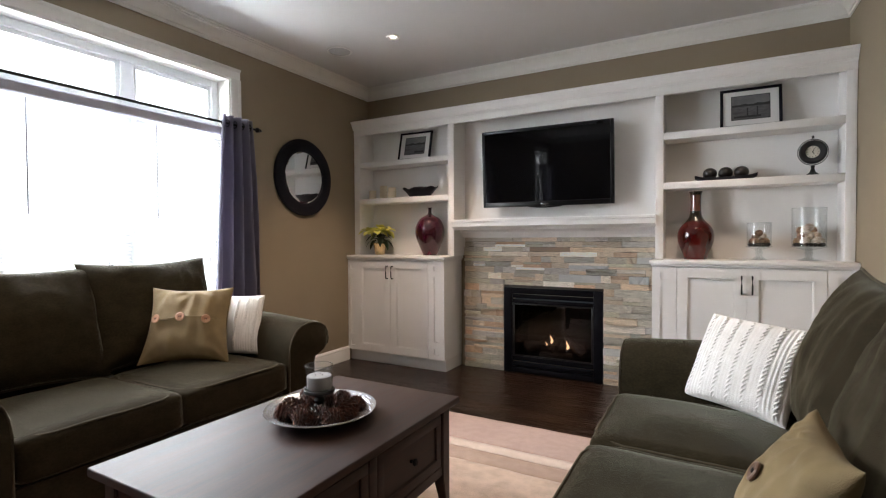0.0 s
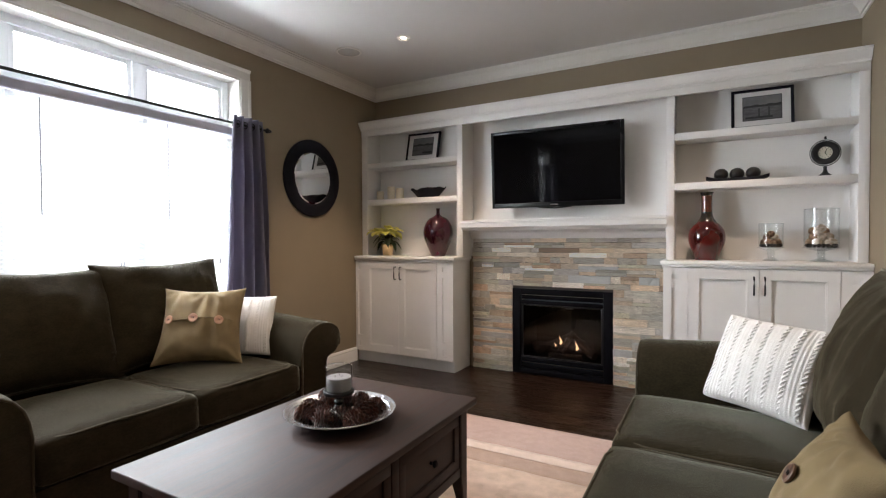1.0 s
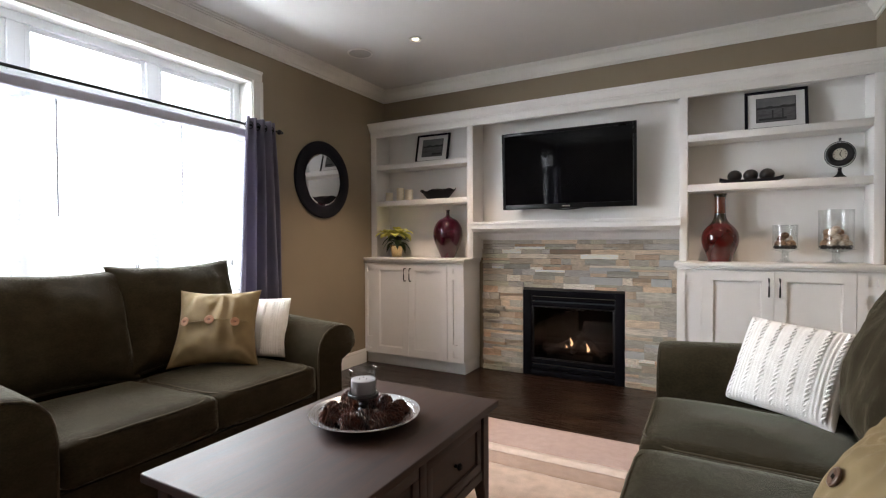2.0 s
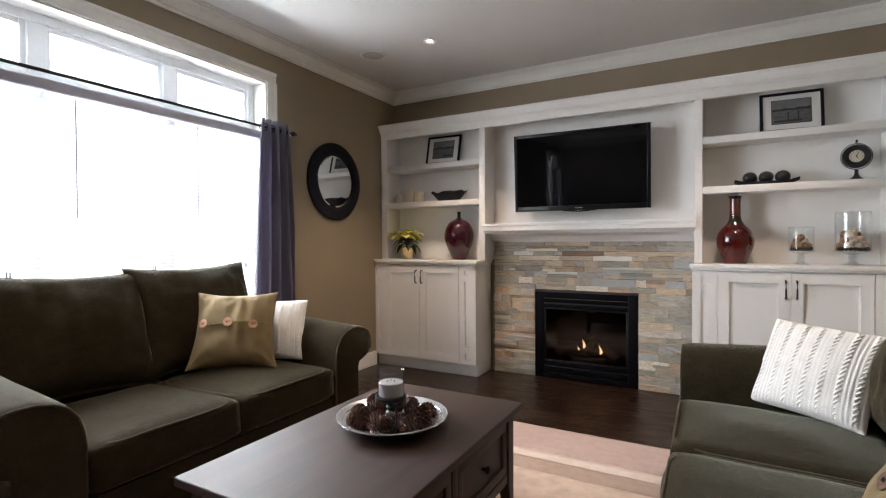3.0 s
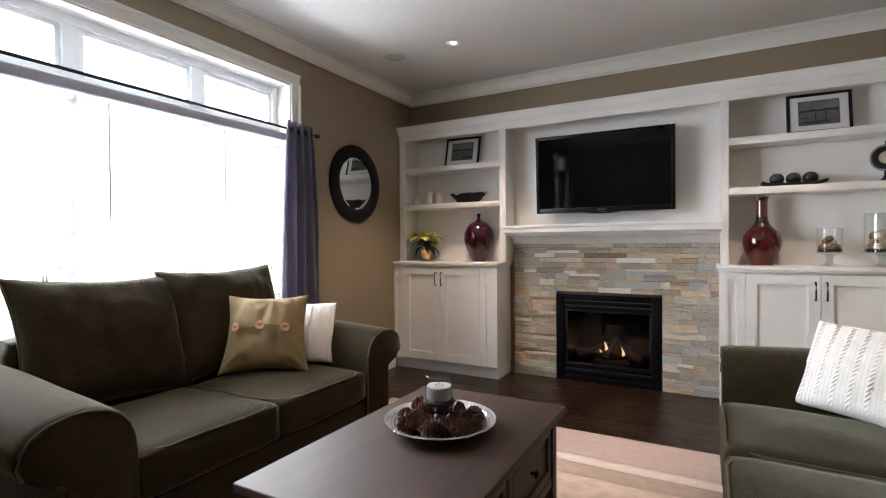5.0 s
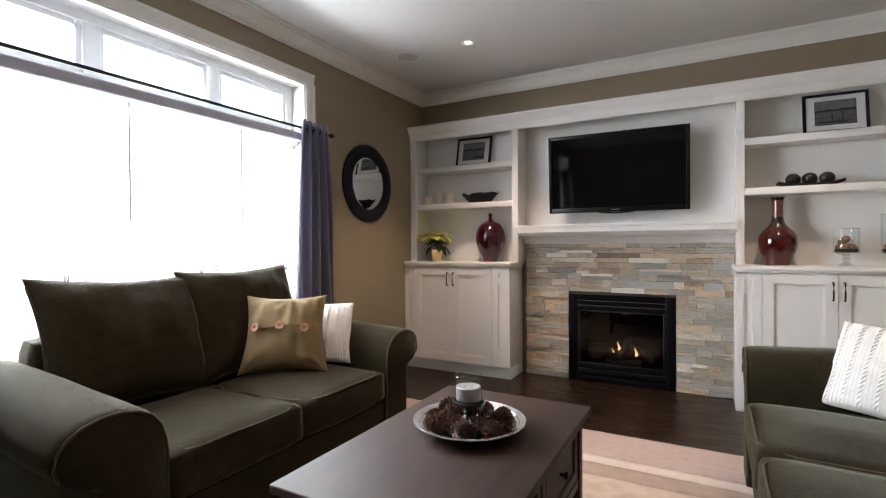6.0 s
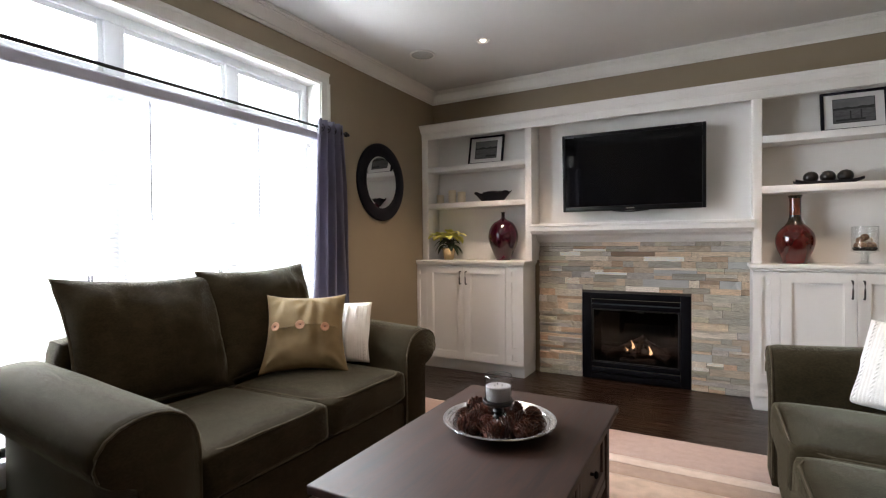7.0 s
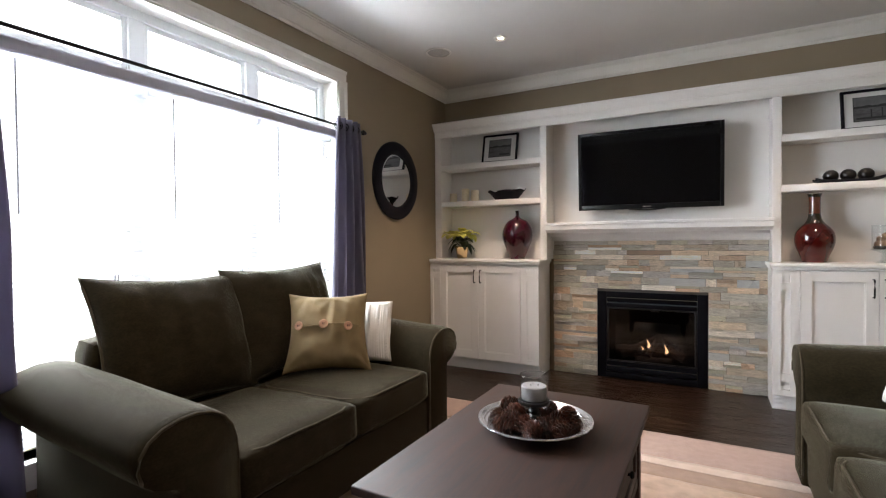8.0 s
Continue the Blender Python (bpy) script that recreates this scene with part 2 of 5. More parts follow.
def stone_material():
    m = material("ledger_stone", (0.40, 0.385, 0.36), (0.15, 0.14, 0.125), 38, 0.85, bump=1.0, bump_scale=70, random=0.22, stretch=(0.5, 1, 2.2), distort=0.8)
    nt = m.node_tree
    n, k = nt.nodes, nt.links
    b = n["Principled BSDF"]
    info = n.new("ShaderNodeObjectInfo")
    mul = n.new("ShaderNodeMath")
    mul.operation = "MULTIPLY"
    mul.inputs[1].default_value = 7.31
    fr = n.new("ShaderNodeMath")
    fr.operation = "FRACT"
    k.new(info.outputs["Random"], mul.inputs[0])
    k.new(mul.outputs[0], fr.inputs[0])
    rp = n.new("ShaderNodeValToRGB")
    rp.color_ramp.interpolation = "CONSTANT"
    tones = [(0.0, (0.35, 0.335, 0.30)), (0.15, (0.315, 0.31, 0.285)), (0.29, (0.42, 0.365, 0.30)), (0.44, (0.44, 0.365, 0.285)), (0.57, (0.36, 0.35, 0.345)),
             (0.68, (0.54, 0.51, 0.47)), (0.77, (0.40, 0.30, 0.225)), (0.86, (0.37, 0.365, 0.30)), (0.94, (0.68, 0.67, 0.65))]
    e = rp.color_ramp.elements
    e[0].position, e[0].color = tones[0][0], (*tones[0][1], 1)
    e[1].position, e[1].color = tones[1][0], (*tones[1][1], 1)
    for p, c in tones[2:]:
        q = e.new(p)
        q.color = (*c, 1)
    k.new(fr.outputs[0], rp.inputs["Fac"])
    mx = n.new("ShaderNodeMix")
    mx.data_type, mx.blend_type = "RGBA", "MULTIPLY"
    mx.inputs["Factor"].default_value = 0.9
    old = b.inputs["Base Color"].links[0].from_socket
    k.new(rp.outputs["Color"], mx.inputs["A"])
    gain = n.new("ShaderNodeVectorMath")
    gain.operation = "SCALE"
    gain.inputs["Scale"].default_value = 6.0
    k.new(old, gain.inputs[0])
    k.new(gain.outputs["Vector"], mx.inputs["B"])
    k.new(mx.outputs["Result"], b.inputs["Base Color"])
    return m


M_STONE = stone_material()
M_QUARTZ = material("pale_quartz_stone", (0.66, 0.66, 0.64), (0.50, 0.50, 0.48), 30, 0.8, bump=1.0, bump_scale=70, stretch=(0.5, 1, 2.2), distort=0.8)
M_RUST = material("rust_veined_stone", (0.42, 0.27, 0.17), (0.24, 0.20, 0.16), 26, 0.85, bump=1.0, bump_scale=70, stretch=(0.5, 1, 2.2), distort=1.5)


# ---- building helpers ----
def mesh_of(name, bm, mat, smooth=None):
    me = bpy.data.meshes.new(name)
    bmesh.ops.recalc_face_normals(bm, faces=bm.faces)
    bm.to_mesh(me)
    bm.free()
    if mat:
        me.materials.append(mat)
    if smooth is not None:
        me.shade_smooth()
        if smooth < 180:
            me.set_sharp_from_angle(angle=radians(smooth))
    return me


def part(name, bm, mat, parent=None, label="", smooth=28, at=None):
    ob = new(name, mesh_of(name, bm, mat, smooth))
    if parent:
        ob.parent = parent
    if at is not None:
        ob.matrix_basis = at
    if label:
        tagged(ob, label)
    return ob


def thing(name, label, category, m=None, group="", kind=""):
    ob = tagged(new(name), label, category, group, kind)
    ob.empty_display_size = 0.05
    if m is not None:
        ob.matrix_basis = m
    return ob


def solid(name, bm, mat, label, category, m=None, group="", kind="", smooth=28):
    ob = part(name, bm, mat, None, "", smooth, m)
    return tagged(ob, label, category, group, kind)


def box(x0, x1, y0, y1, z0, z1, bevel=0.0, bm=None, segs=2):
    own = bmesh.new()
    bmesh.ops.create_cube(own, size=1, matrix=Matrix.LocRotScale(((x0 + x1) / 2, (y0 + y1) / 2, (z0 + z1) / 2), None, (x1 - x0, y1 - y0, z1 - z0)))
    if bevel:
        bmesh.ops.bevel(own, geom=own.edges[:], offset=bevel, segments=segs, profile=0.5, affect="EDGES")
    if bm is None:
        return own
    merge(bm, own)
    return bm


def merge(bm, other):
    made = {v: bm.verts.new(v.co) for v in other.verts}
    for f in other.faces:
        bm.faces.new([made[v] for v in f.verts])
    other.free()


def lathe(profile, segs=40, closed=False):
    """A turned body from (radius, height) pairs."""
    bm = bmesh.new()
    rings = []
    for r, z in profile:
        if r < 1e-5:
            rings.append([bm.verts.new((0, 0, z))])
        else:
            rings.append([bm.verts.new((r * math.cos(2 * math.pi * i / segs), r * math.sin(2 * math.pi * i / segs), z)) for i in range(segs)])
    pairs = list(zip(rings, rings[1:])) + ([(rings[-1], rings[0])] if closed else [])
    for a, b in pairs:
        for i in range(segs):
            j = (i + 1) % segs
            q = [a[i % len(a)], a[j % len(a)], b[j % len(b)], b[i % len(b)]]
            q = list(dict.fromkeys(q))
            if len(q) > 2:
                bm.faces.new(q)
    return bm


def smooth_profile(points, steps=6):
    """A Catmull-Rom line through (radius, height) pairs."""
    out = []
    for i in range(len(points) - 1):
        p0, p1, p2, p3 = (points[max(0, min(len(points) - 1, i + d))] for d in (-1, 0, 1, 2))
        for s in range(steps):
            u = s / steps
            out.append(tuple(0.5 * (2 * b + (c - a) * u + (2 * a - 5 * b + 4 * c - d) * u * u + (3 * b - a - 3 * c + d) * u ** 3) for a, b, c, d in zip(p0, p1, p2, p3)))
    return out + [points[-1]]


def tube(points, r, segs=8, ring=False, bm=None):
    bm = bm or bmesh.new()
    pts = [Vector(p) for p in points]
    n = len(pts)
    rings = []
    up = Vector((0, 0, 1))
    for i, p in enumerate(pts):
        a, b = pts[(i - 1) % n] if (ring or i) else p, pts[(i + 1) % n] if (ring or i < n - 1) else p
        d = (b - a).normalized()
        side = d.cross(up)
        side = side.normalized() if side.length > 0.05 else d.cross(Vector((0, 1, 0))).normalized()
        q = side.cross(d).normalized()
        rings.append([bm.verts.new(p + r * (math.cos(t) * side + math.sin(t) * q)) for t in (2 * math.pi * s / segs for s in range(segs))])
    todo = list(zip(rings, rings[1:])) + ([(rings[-1], rings[0])] if ring else [])
    for a, b in todo:
        for s in range(segs):
            bm.faces.new((a[s], a[(s + 1) % segs], b[(s + 1) % segs], b[s]))
    if not ring:
        bm.faces.new(rings[0][::-1])
        bm.faces.new(rings[-1])
    return bm


def sweep(profile, path_axis, a, b, flip=False, origin=(0, 0), mitre=(0, 0)):
    """A moulding: (out, up) profile points, carried along x or y from a to b. mitre: how far each end is cut back per metre of out."""
    bm = bmesh.new()
    ends = []
    for t, cut in ((a, mitre[0]), (b, mitre[1])):
        row = []
        for o, z in profile:
            w = -o if flip else o
            s = t + cut * o
            row.append(bm.verts.new((s, origin[0] + w, origin[1] + z) if path_axis == "x" else (origin[0] + w, s, origin[1] + z)))
        ends.append(row)
    n = len(profile)
    for i in range(n):
        j = (i + 1) % n
        bm.faces.new((ends[0][i], ends[0][j], ends[1][j], ends[1][i]))
    bm.faces.new(ends[0][::-1])
    bm.faces.new(ends[1])
    return bm


def rounded(sx, sy, sz, r, cuts=8, crown=0.0, wobble=0.0, seed=0.0):
    """A soft block, centred, with round edges and a crowned top."""
    bm = bmesh.new()
    bmesh.ops.create_cube(bm, size=2)
    bmesh.ops.subdivide_edges(bm, edges=bm.edges[:], cuts=cuts, use_grid_fill=True)
    h = Vector((sx / 2, sy / 2, sz / 2))
    for v in bm.verts:
        p = Vector((v.co.x * h.x, v.co.y * h.y, v.co.z * h.z))
        u, w = v.co.x, v.co.y
        inner = Vector([max(-h[i] + r, min(h[i] - r, p[i])) for i in range(3)])
        d = p - inner
        if d.length > 1e-6:
            p = inner + d.normalized() * r
        p.z += crown * (1 - u * u) * (1 - w * w) * (1 if v.co.z > 0 else 0.0)
        if wobble:
            p += noise.noise_vector(p * 5 + Vector((seed, seed * 2, 0))) * wobble
        v.co = p
    return bm


def pillow_mesh(w, h, t, pinch=0.07, n=22, wobble=0.006, seed=0.0, power=0.42, ribs=0, folds=0):
    """A stuffed square, standing in the xz plane, front towards -y."""
    bm = bmesh.new()
    sheets = []
    for side in (-1, 1):
        rows = []
        for j in range(n + 1):
            row = []
            for i in range(n + 1):
                u, v = 2 * i / n - 1, 2 * j / n - 1
                u, v = math.sin(u * math.pi / 2), math.sin(v * math.pi / 2)
                x = w / 2 * u * (1 - pinch * (1 - v * v)) * (1 - (0.035 * v if folds else 0))
                z = h / 2 * v * (1 - pinch * (1 - u * u))
                th = t / 2 * (max(0, 1 - u * u) * max(0, 1 - v * v)) ** power
                q = Vector((x * 6, z * 6, side + seed))
                fade = min(1, th / t * 4)
                crease = noise.noise(Vector((x * 22, z * 6, seed + side))) + 0.7 * noise.noise(Vector((x * 7 + z * 16, z * 5 - x * 9, seed * 2 + side)))
                y = side * (th + wobble * noise.noise(q * 1.3) * fade + wobble * 0.7 * crease * fade)
                if folds and side < 0:
                    for cu, cv, turn in ((1, -1, 0.5), (-1, -1, 1.1), (-0.55, 1, 0.2), (0.1, 1, -0.5)):
                        du, dv = u - cu, v - cv
                        far = math.hypot(du, dv)
                        along = math.sin(9 * math.atan2(dv, du) + turn * 3)
                        y += folds * along * math.exp(-((far - 0.38) / 0.22) ** 2) * fade
                if ribs and side < 0:
                    y += side * ribs * abs(math.sin(u * 44)) * min(1, th / t * 5)
                row.append(bm.verts.new((x, y, z)))
            rows.append(row)
        for j in range(n):
            for i in range(n):
                f = (rows[j][i], rows[j][i + 1], rows[j + 1][i + 1], rows[j + 1][i])
                bm.faces.new(f if side < 0 else f[::-1])
        sheets.append(rows)
    bmesh.ops.remove_doubles(bm, verts=bm.verts[:], dist=0.0006)
    return bm


def outline(w, h, pinch, count=14):
    """The seam line of a pillow of that size."""
    pts = []
    for k in range(4):
        for i in range(count):
            s = 2 * i / count - 1
            u, v = ((s, -1), (1, s), (-s, 1), (-1, -s))[k]
            pts.append((w / 2 * u * (1 - pinch * (1 - v * v)), 0, h / 2 * v * (1 - pinch * (1 - u * u))))
    return pts


# ---- structure ----
def structure(name, bm, mat, label, category, smooth=30):
    return solid(name, bm, mat, label, category, kind="structure", smooth=smooth)


T = 0.24
W1 = (0.335, 2.365, 0.345, 2.40)        # main window opening: y0, y1, z0, z1
W2 = (-4.14, -3.22, 0.345, 2.40)        # second window of the same wall
bm = bmesh.new()
for y0, y1, z0, z1 in ((SY - T, W2[0], 0, CZ), (W2[0], W2[1], 0, W2[2]), (W2[0], W2[1], W2[3], CZ), (W2[1], W1[0], 0, CZ),
                       (W1[0], W1[1], 0, W1[2]), (W1[0], W1[1], W1[3], CZ), (W1[1], NY + T, 0, CZ)):
    box(WX - T, WX, y0, y1, z0, z1, bm=bm)
structure("wall_west", bm, M_WALL, "matte olive-taupe painted window wall", "wall")
bm = bmesh.new()
for x0, x1, z0, z1 in ((WX, -1.60, 0, CZ), (-0.83, EX, 0, CZ), (-1.60, -0.83, 0.72, CZ), (-1.60, -0.83, 0, 0.06)):
    box(x0, x1, NY, NY + T, z0, z1, bm=bm)
structure("wall_north", bm, M_WALL, "matte olive-taupe painted wall behind the built-in shelves", "wall")
structure("wall_east", box(EX, EX + T, SY - T, NY + T, 0, CZ), M_WALL, "matte olive-taupe painted side wall", "wall")
# unseen south wall, added with its crown and baseboard to close the room
structure("wall_south_unseen", box(WX, EX, SY - T, SY, 0, CZ), M_WALL, "unseen matte olive-taupe wall added to close the room", "wall")
structure("ceiling", box(WX - T, EX + T, SY - T, NY + T, CZ, CZ + 0.2), M_CEIL, "flat off-white painted ceiling", "ceiling")
floor = structure("floor", box(WX - T, EX + T, SY - T, NY + T, -0.2, -0.006), M_SUB, "dark-stained oak plank floor", "floor")

CROWN = [(0, 0), (0.010, 0), (0.010, 0.020), (0.018, 0.022), (0.020, 0.030), (0.026, 0.046), (0.038, 0.062), (0.052, 0.074), (0.060, 0.082), (0.060, 0.090), (0.070, 0.092), (0.070, 0.104), (0.080, 0.106), (0.080, 0.116), (0, 0.116)]
cz = CZ - 0.116
structure("crown_moulding_north", sweep(CROWN, "x", WX, EX, True, (NY, cz), (1, -1)), M_TRIM, "white profiled crown moulding below the ceiling", "crown moulding")
structure("crown_moulding_west", sweep(CROWN, "y", SY, NY, False, (WX, cz), (1, -1)), M_TRIM, "white profiled crown moulding below the ceiling", "crown moulding")
structure("crown_moulding_east", sweep(CROWN, "y", SY, NY, True, (EX, cz), (1, -1)), M_TRIM, "white profiled crown moulding below the ceiling", "crown moulding")
structure("crown_moulding_south_unseen", sweep(CROWN, "x", WX, EX, False, (SY, cz), (1, -1)), M_TRIM, "white profiled crown moulding below the ceiling", "crown moulding")
BASE = [(0, 0), (0.018, 0), (0.018, 0.095), (0.014, 0.105), (0.016, 0.114), (0.008, 0.130), (0, 0.134)]
structure("baseboard_west", sweep(BASE, "y", SY, 3.685, False, (WX, 0)), M_TRIM, "white painted baseboard with a profiled cap", "baseboard")
structure("baseboard_east", sweep(BASE, "y", SY, 3.69, True, (EX, 0)), M_TRIM, "white painted baseboard with a profiled cap", "baseboard")
structure("baseboard_south_unseen", sweep(BASE, "x", WX + 0.02, EX - 0.02, False, (SY, 0)), M_TRIM, "white painted baseboard with a profiled cap", "baseboard")


# bright overcast distance beyond the glass
M_OVERCAST = glowing("overcast_distance", (0.93, 0.96, 1.0), 1.8)
solid("backdrop", box(-7.1, -7.0, -8, 12, -1.6, 8), M_OVERCAST, "plain white overcast sky beyond the windows", "backdrop", kind="structure")


def window(name, label, y0, y1, z0, z1, mullions, bar):
    w = thing(name, label, "window", kind="structure")
    o = 0.078
    prof = [(0, 0), (0.012, 0), (0.016, 0.010), (0.016, 0.056), (0.022, 0.062), (0.026, 0.070), (0.026, 0.078), (0, 0.078)]
    # casing: profiled boards round the opening on the room side
    part("casing", sweep(prof, "y", y0 - o, y1 + o, False, (WX, z1)), M_TRIM, w)
    for yy, s in ((y1, 1), (y0, -1)):
        b = bmesh.new()
        rows = [[b.verts.new((WX + p, yy + s * q, z)) for p, q in prof] for z in (z0 - 0.02, z1)]
        for i in range(len(prof)):
            j = (i + 1) % len(prof)
            b.faces.new((rows[0][i], rows[0][j], rows[1][j], rows[1][i]))
        b.faces.new(rows[0]); b.faces.new(rows[1])
        part("casing", b, M_TRIM, w)
    part("window_sill", box(WX - 0.12, WX + 0.045, y0 - o - 0.02, y1 + o + 0.02, z0 - 0.03, z0, 0.006), M_TRIM, w)
    part("apron", box(WX, WX + 0.018, y0 - o, y1 + o, z0 - 0.12, z0 - 0.03, 0.004), M_TRIM, w)
    # jamb lining inside the wall
    b = bmesh.new()
    box(WX - T, WX + 0.001, y1 - 0.012, y1 + 0.001, z0, z1, bm=b)
    box(WX - T, WX + 0.001, y0 - 0.001, y0 + 0.012, z0, z1, bm=b)
    box(WX - T, WX + 0.001, y0 + 0.012, y1 - 0.012, z1 - 0.012, z1 + 0.001, bm=b)
    part("jamb_lining", b, M_TRIM, w)
    # frame bars
    fx0, fx1 = WX - 0.19, WX - 0.125
    ya, yb, za, zb = y0 + 0.012, y1 - 0.012, z0, z1 - 0.012
    b = bmesh.new()
    box(fx0, fx1, ya, ya + 0.05, za, zb, 0.004, b)
    box(fx0, fx1, yb - 0.05, yb, za, zb, 0.004, b)
    box(fx0, fx1, ya + 0.05, yb - 0.05, zb - 0.05, zb, 0.004, b)
    box(fx0, fx1, ya + 0.05, yb - 0.05, za, za + 0.06, 0.004, b)
    part("window_frame", b, M_VINYL, w)
    part("transom_bar", box(fx0, fx1 + 0.012, ya + 0.05, yb - 0.05, bar[0], bar[1], 0.006), M_VINYL, w)
    edges = [ya + 0.05] + [v for m in mullions for v in m] + [yb - 0.05]
    for m0, m1 in mullions:
        part("mullion", box(fx0, fx1, m0, m1, bar[1], zb - 0.05, 0.005), M_VINYL, w)
        part("mullion", box(fx0, fx1, m0, m1, za + 0.06, bar[0], 0.005), M_VINYL, w)
    for i in range(0, len(edges), 2):
        for q0, q1 in ((za + 0.06, bar[0]), (bar[1], zb - 0.05)):
            b = bmesh.new()
            e0, e1 = edges[i], edges[i + 1]
            box(fx0 + 0.012, fx1 - 0.016, e0, e0 + 0.028, q0, q1, 0.003, b)
            box(fx0 + 0.012, fx1 - 0.016, e1 - 0.028, e1, q0, q1, 0.003, b)
            box(fx0 + 0.012, fx1 - 0.016, e0 + 0.028, e1 - 0.028, q0, q0 + 0.028, 0.003, b)
            box(fx0 + 0.012, fx1 - 0.016, e0 + 0.028, e1 - 0.028, q1 - 0.028, q1, 0.003, b)
            sash = part("sash", b, M_VINYL, w)
            pane = part("pane", box(fx0 + 0.026, fx0 + 0.032, e0 + 0.02, e1 - 0.02, q0 + 0.02, q1 - 0.02), M_GLASS, sash, "clear glass pane")
            pane.visible_shadow = False
    return w


window("window_1", "white three-part window with a transom row and profiled casing", *W1, [(0.962, 1.038), (1.66, 1.736)], (2.002, 2.076))
window("window_2", "white two-part window with a transom row", *W2, [(-3.718, -3.642)], (2.002, 2.076))


def blind(y0, y1, z0, z1):
    """A horizontal blind in one part of the window, slats open."""
    b = thing("venetian_blind", "white horizontal slat blind, lowered with open slats", "blind", pose(WX - 0.085, (y0 + y1) / 2, z1), "blinds of the large window")
    h = (y1 - y0) / 2
    part("headrail", box(-0.028, 0.028, -h, h, -0.045, 0, 0.004), M_SLAT, b)
    slat = bmesh.new()
    rows = [[slat.verts.new((x, y, zz)) for x, zz in ((-0.009, 0), (-0.004, 0.0016), (0.004, 0.0016), (0.009, 0), (0.004, 0.0009), (-0.004, 0.0009))] for y in (-h + 0.004, h - 0.004)]
    for i in range(6):
        slat.faces.new((rows[0][i], rows[0][(i + 1) % 6], rows[1][(i + 1) % 6], rows[1][i]))
    slat.faces.new(rows[0][::-1]); slat.faces.new(rows[1])
    me = mesh_of("slat", slat, M_SLAT, 40)
    z = -0.065
    while z > z0 - z1 + 0.03:
        s = new("slat", me)
        s.parent = b
        s.matrix_basis = pose(0, 0, z, 0, 30, 0)
        z -= 0.024
    part("bottom_rail", box(-0.013, 0.013, -h + 0.004, h - 0.004, z0 - z1 + 0.004, z0 - z1 + 0.022, 0.003), M_SLAT, b)
    for y in (-h * 0.62, h * 0.62):
        part("ladder_cord", tube([(0.0145, y, -0.045), (0.0145, y, z0 - z1 + 0.02)], 0.0012, 5), M_SLAT, b)
    part("wand", tube([(0.036, -h + 0.125, -0.03), (0.038, -h + 0.125, -0.66)], 0.0042, 8), M_CORD, b, "slender grey tilt wand")
    for dy in (0.0, 0.014):
        part("pull_cord", tube([(0.036, h - 0.15 + dy, -0.04), (0.037, h - 0.15 + dy, -0.93)], 0.0011, 5), M_SLAT, b)
        part("tassel", lathe([(0, -0.97), (0.006, -0.965), (0.0045, -0.935), (0.002, -0.925), (0, -0.925)], 10), M_CORD, b, at=pose(0.037, h - 0.15 + dy, 0))
    return b


M_CORD = material("grey_plastic", (0.30, 0.31, 0.33), (0.24, 0.25, 0.27), 20, 0.4)
for y0, y1 in ((0.352, 0.985), (1.012, 1.684), (1.712, 2.348)):
    blind(y0, y1, 0.36, 1.995)


def valance(y0, y1):
    """The slim padded bar that hides the tops of the blinds, on two angle brackets."""
    v = thing("blind_valance", "lavender-grey padded valance bar above the window blinds", "valance")
    b = bmesh.new()
    prof = [(-3.130, 1.950), (-3.118, 1.944), (-3.092, 1.944), (-3.084, 1.950), (-3.080, 1.974), (-3.084, 1.996), (-3.092, 2.002), (-3.118, 2.002), (-3.130, 1.996)]
    ends = [[b.verts.new((x, y, z)) for x, z in prof] for y in (y0, y1)]
    for i in range(len(prof)):
        j = (i + 1) % len(prof)
        b.faces.new((ends[0][i], ends[0][j], ends[1][j], ends[1][i]))
    b.faces.new(ends[0][::-1]); b.faces.new(ends[1])
    part("bar", b, M_VALANCE, v)
    for y in (y0 + 0.01, y1 - 0.01):
        part("bracket", box(WX + 0.024, -3.128, y - 0.012, y + 0.012, 1.958, 1.990, 0.002), M_VINYL, v)


valance(0.275, 2.425)


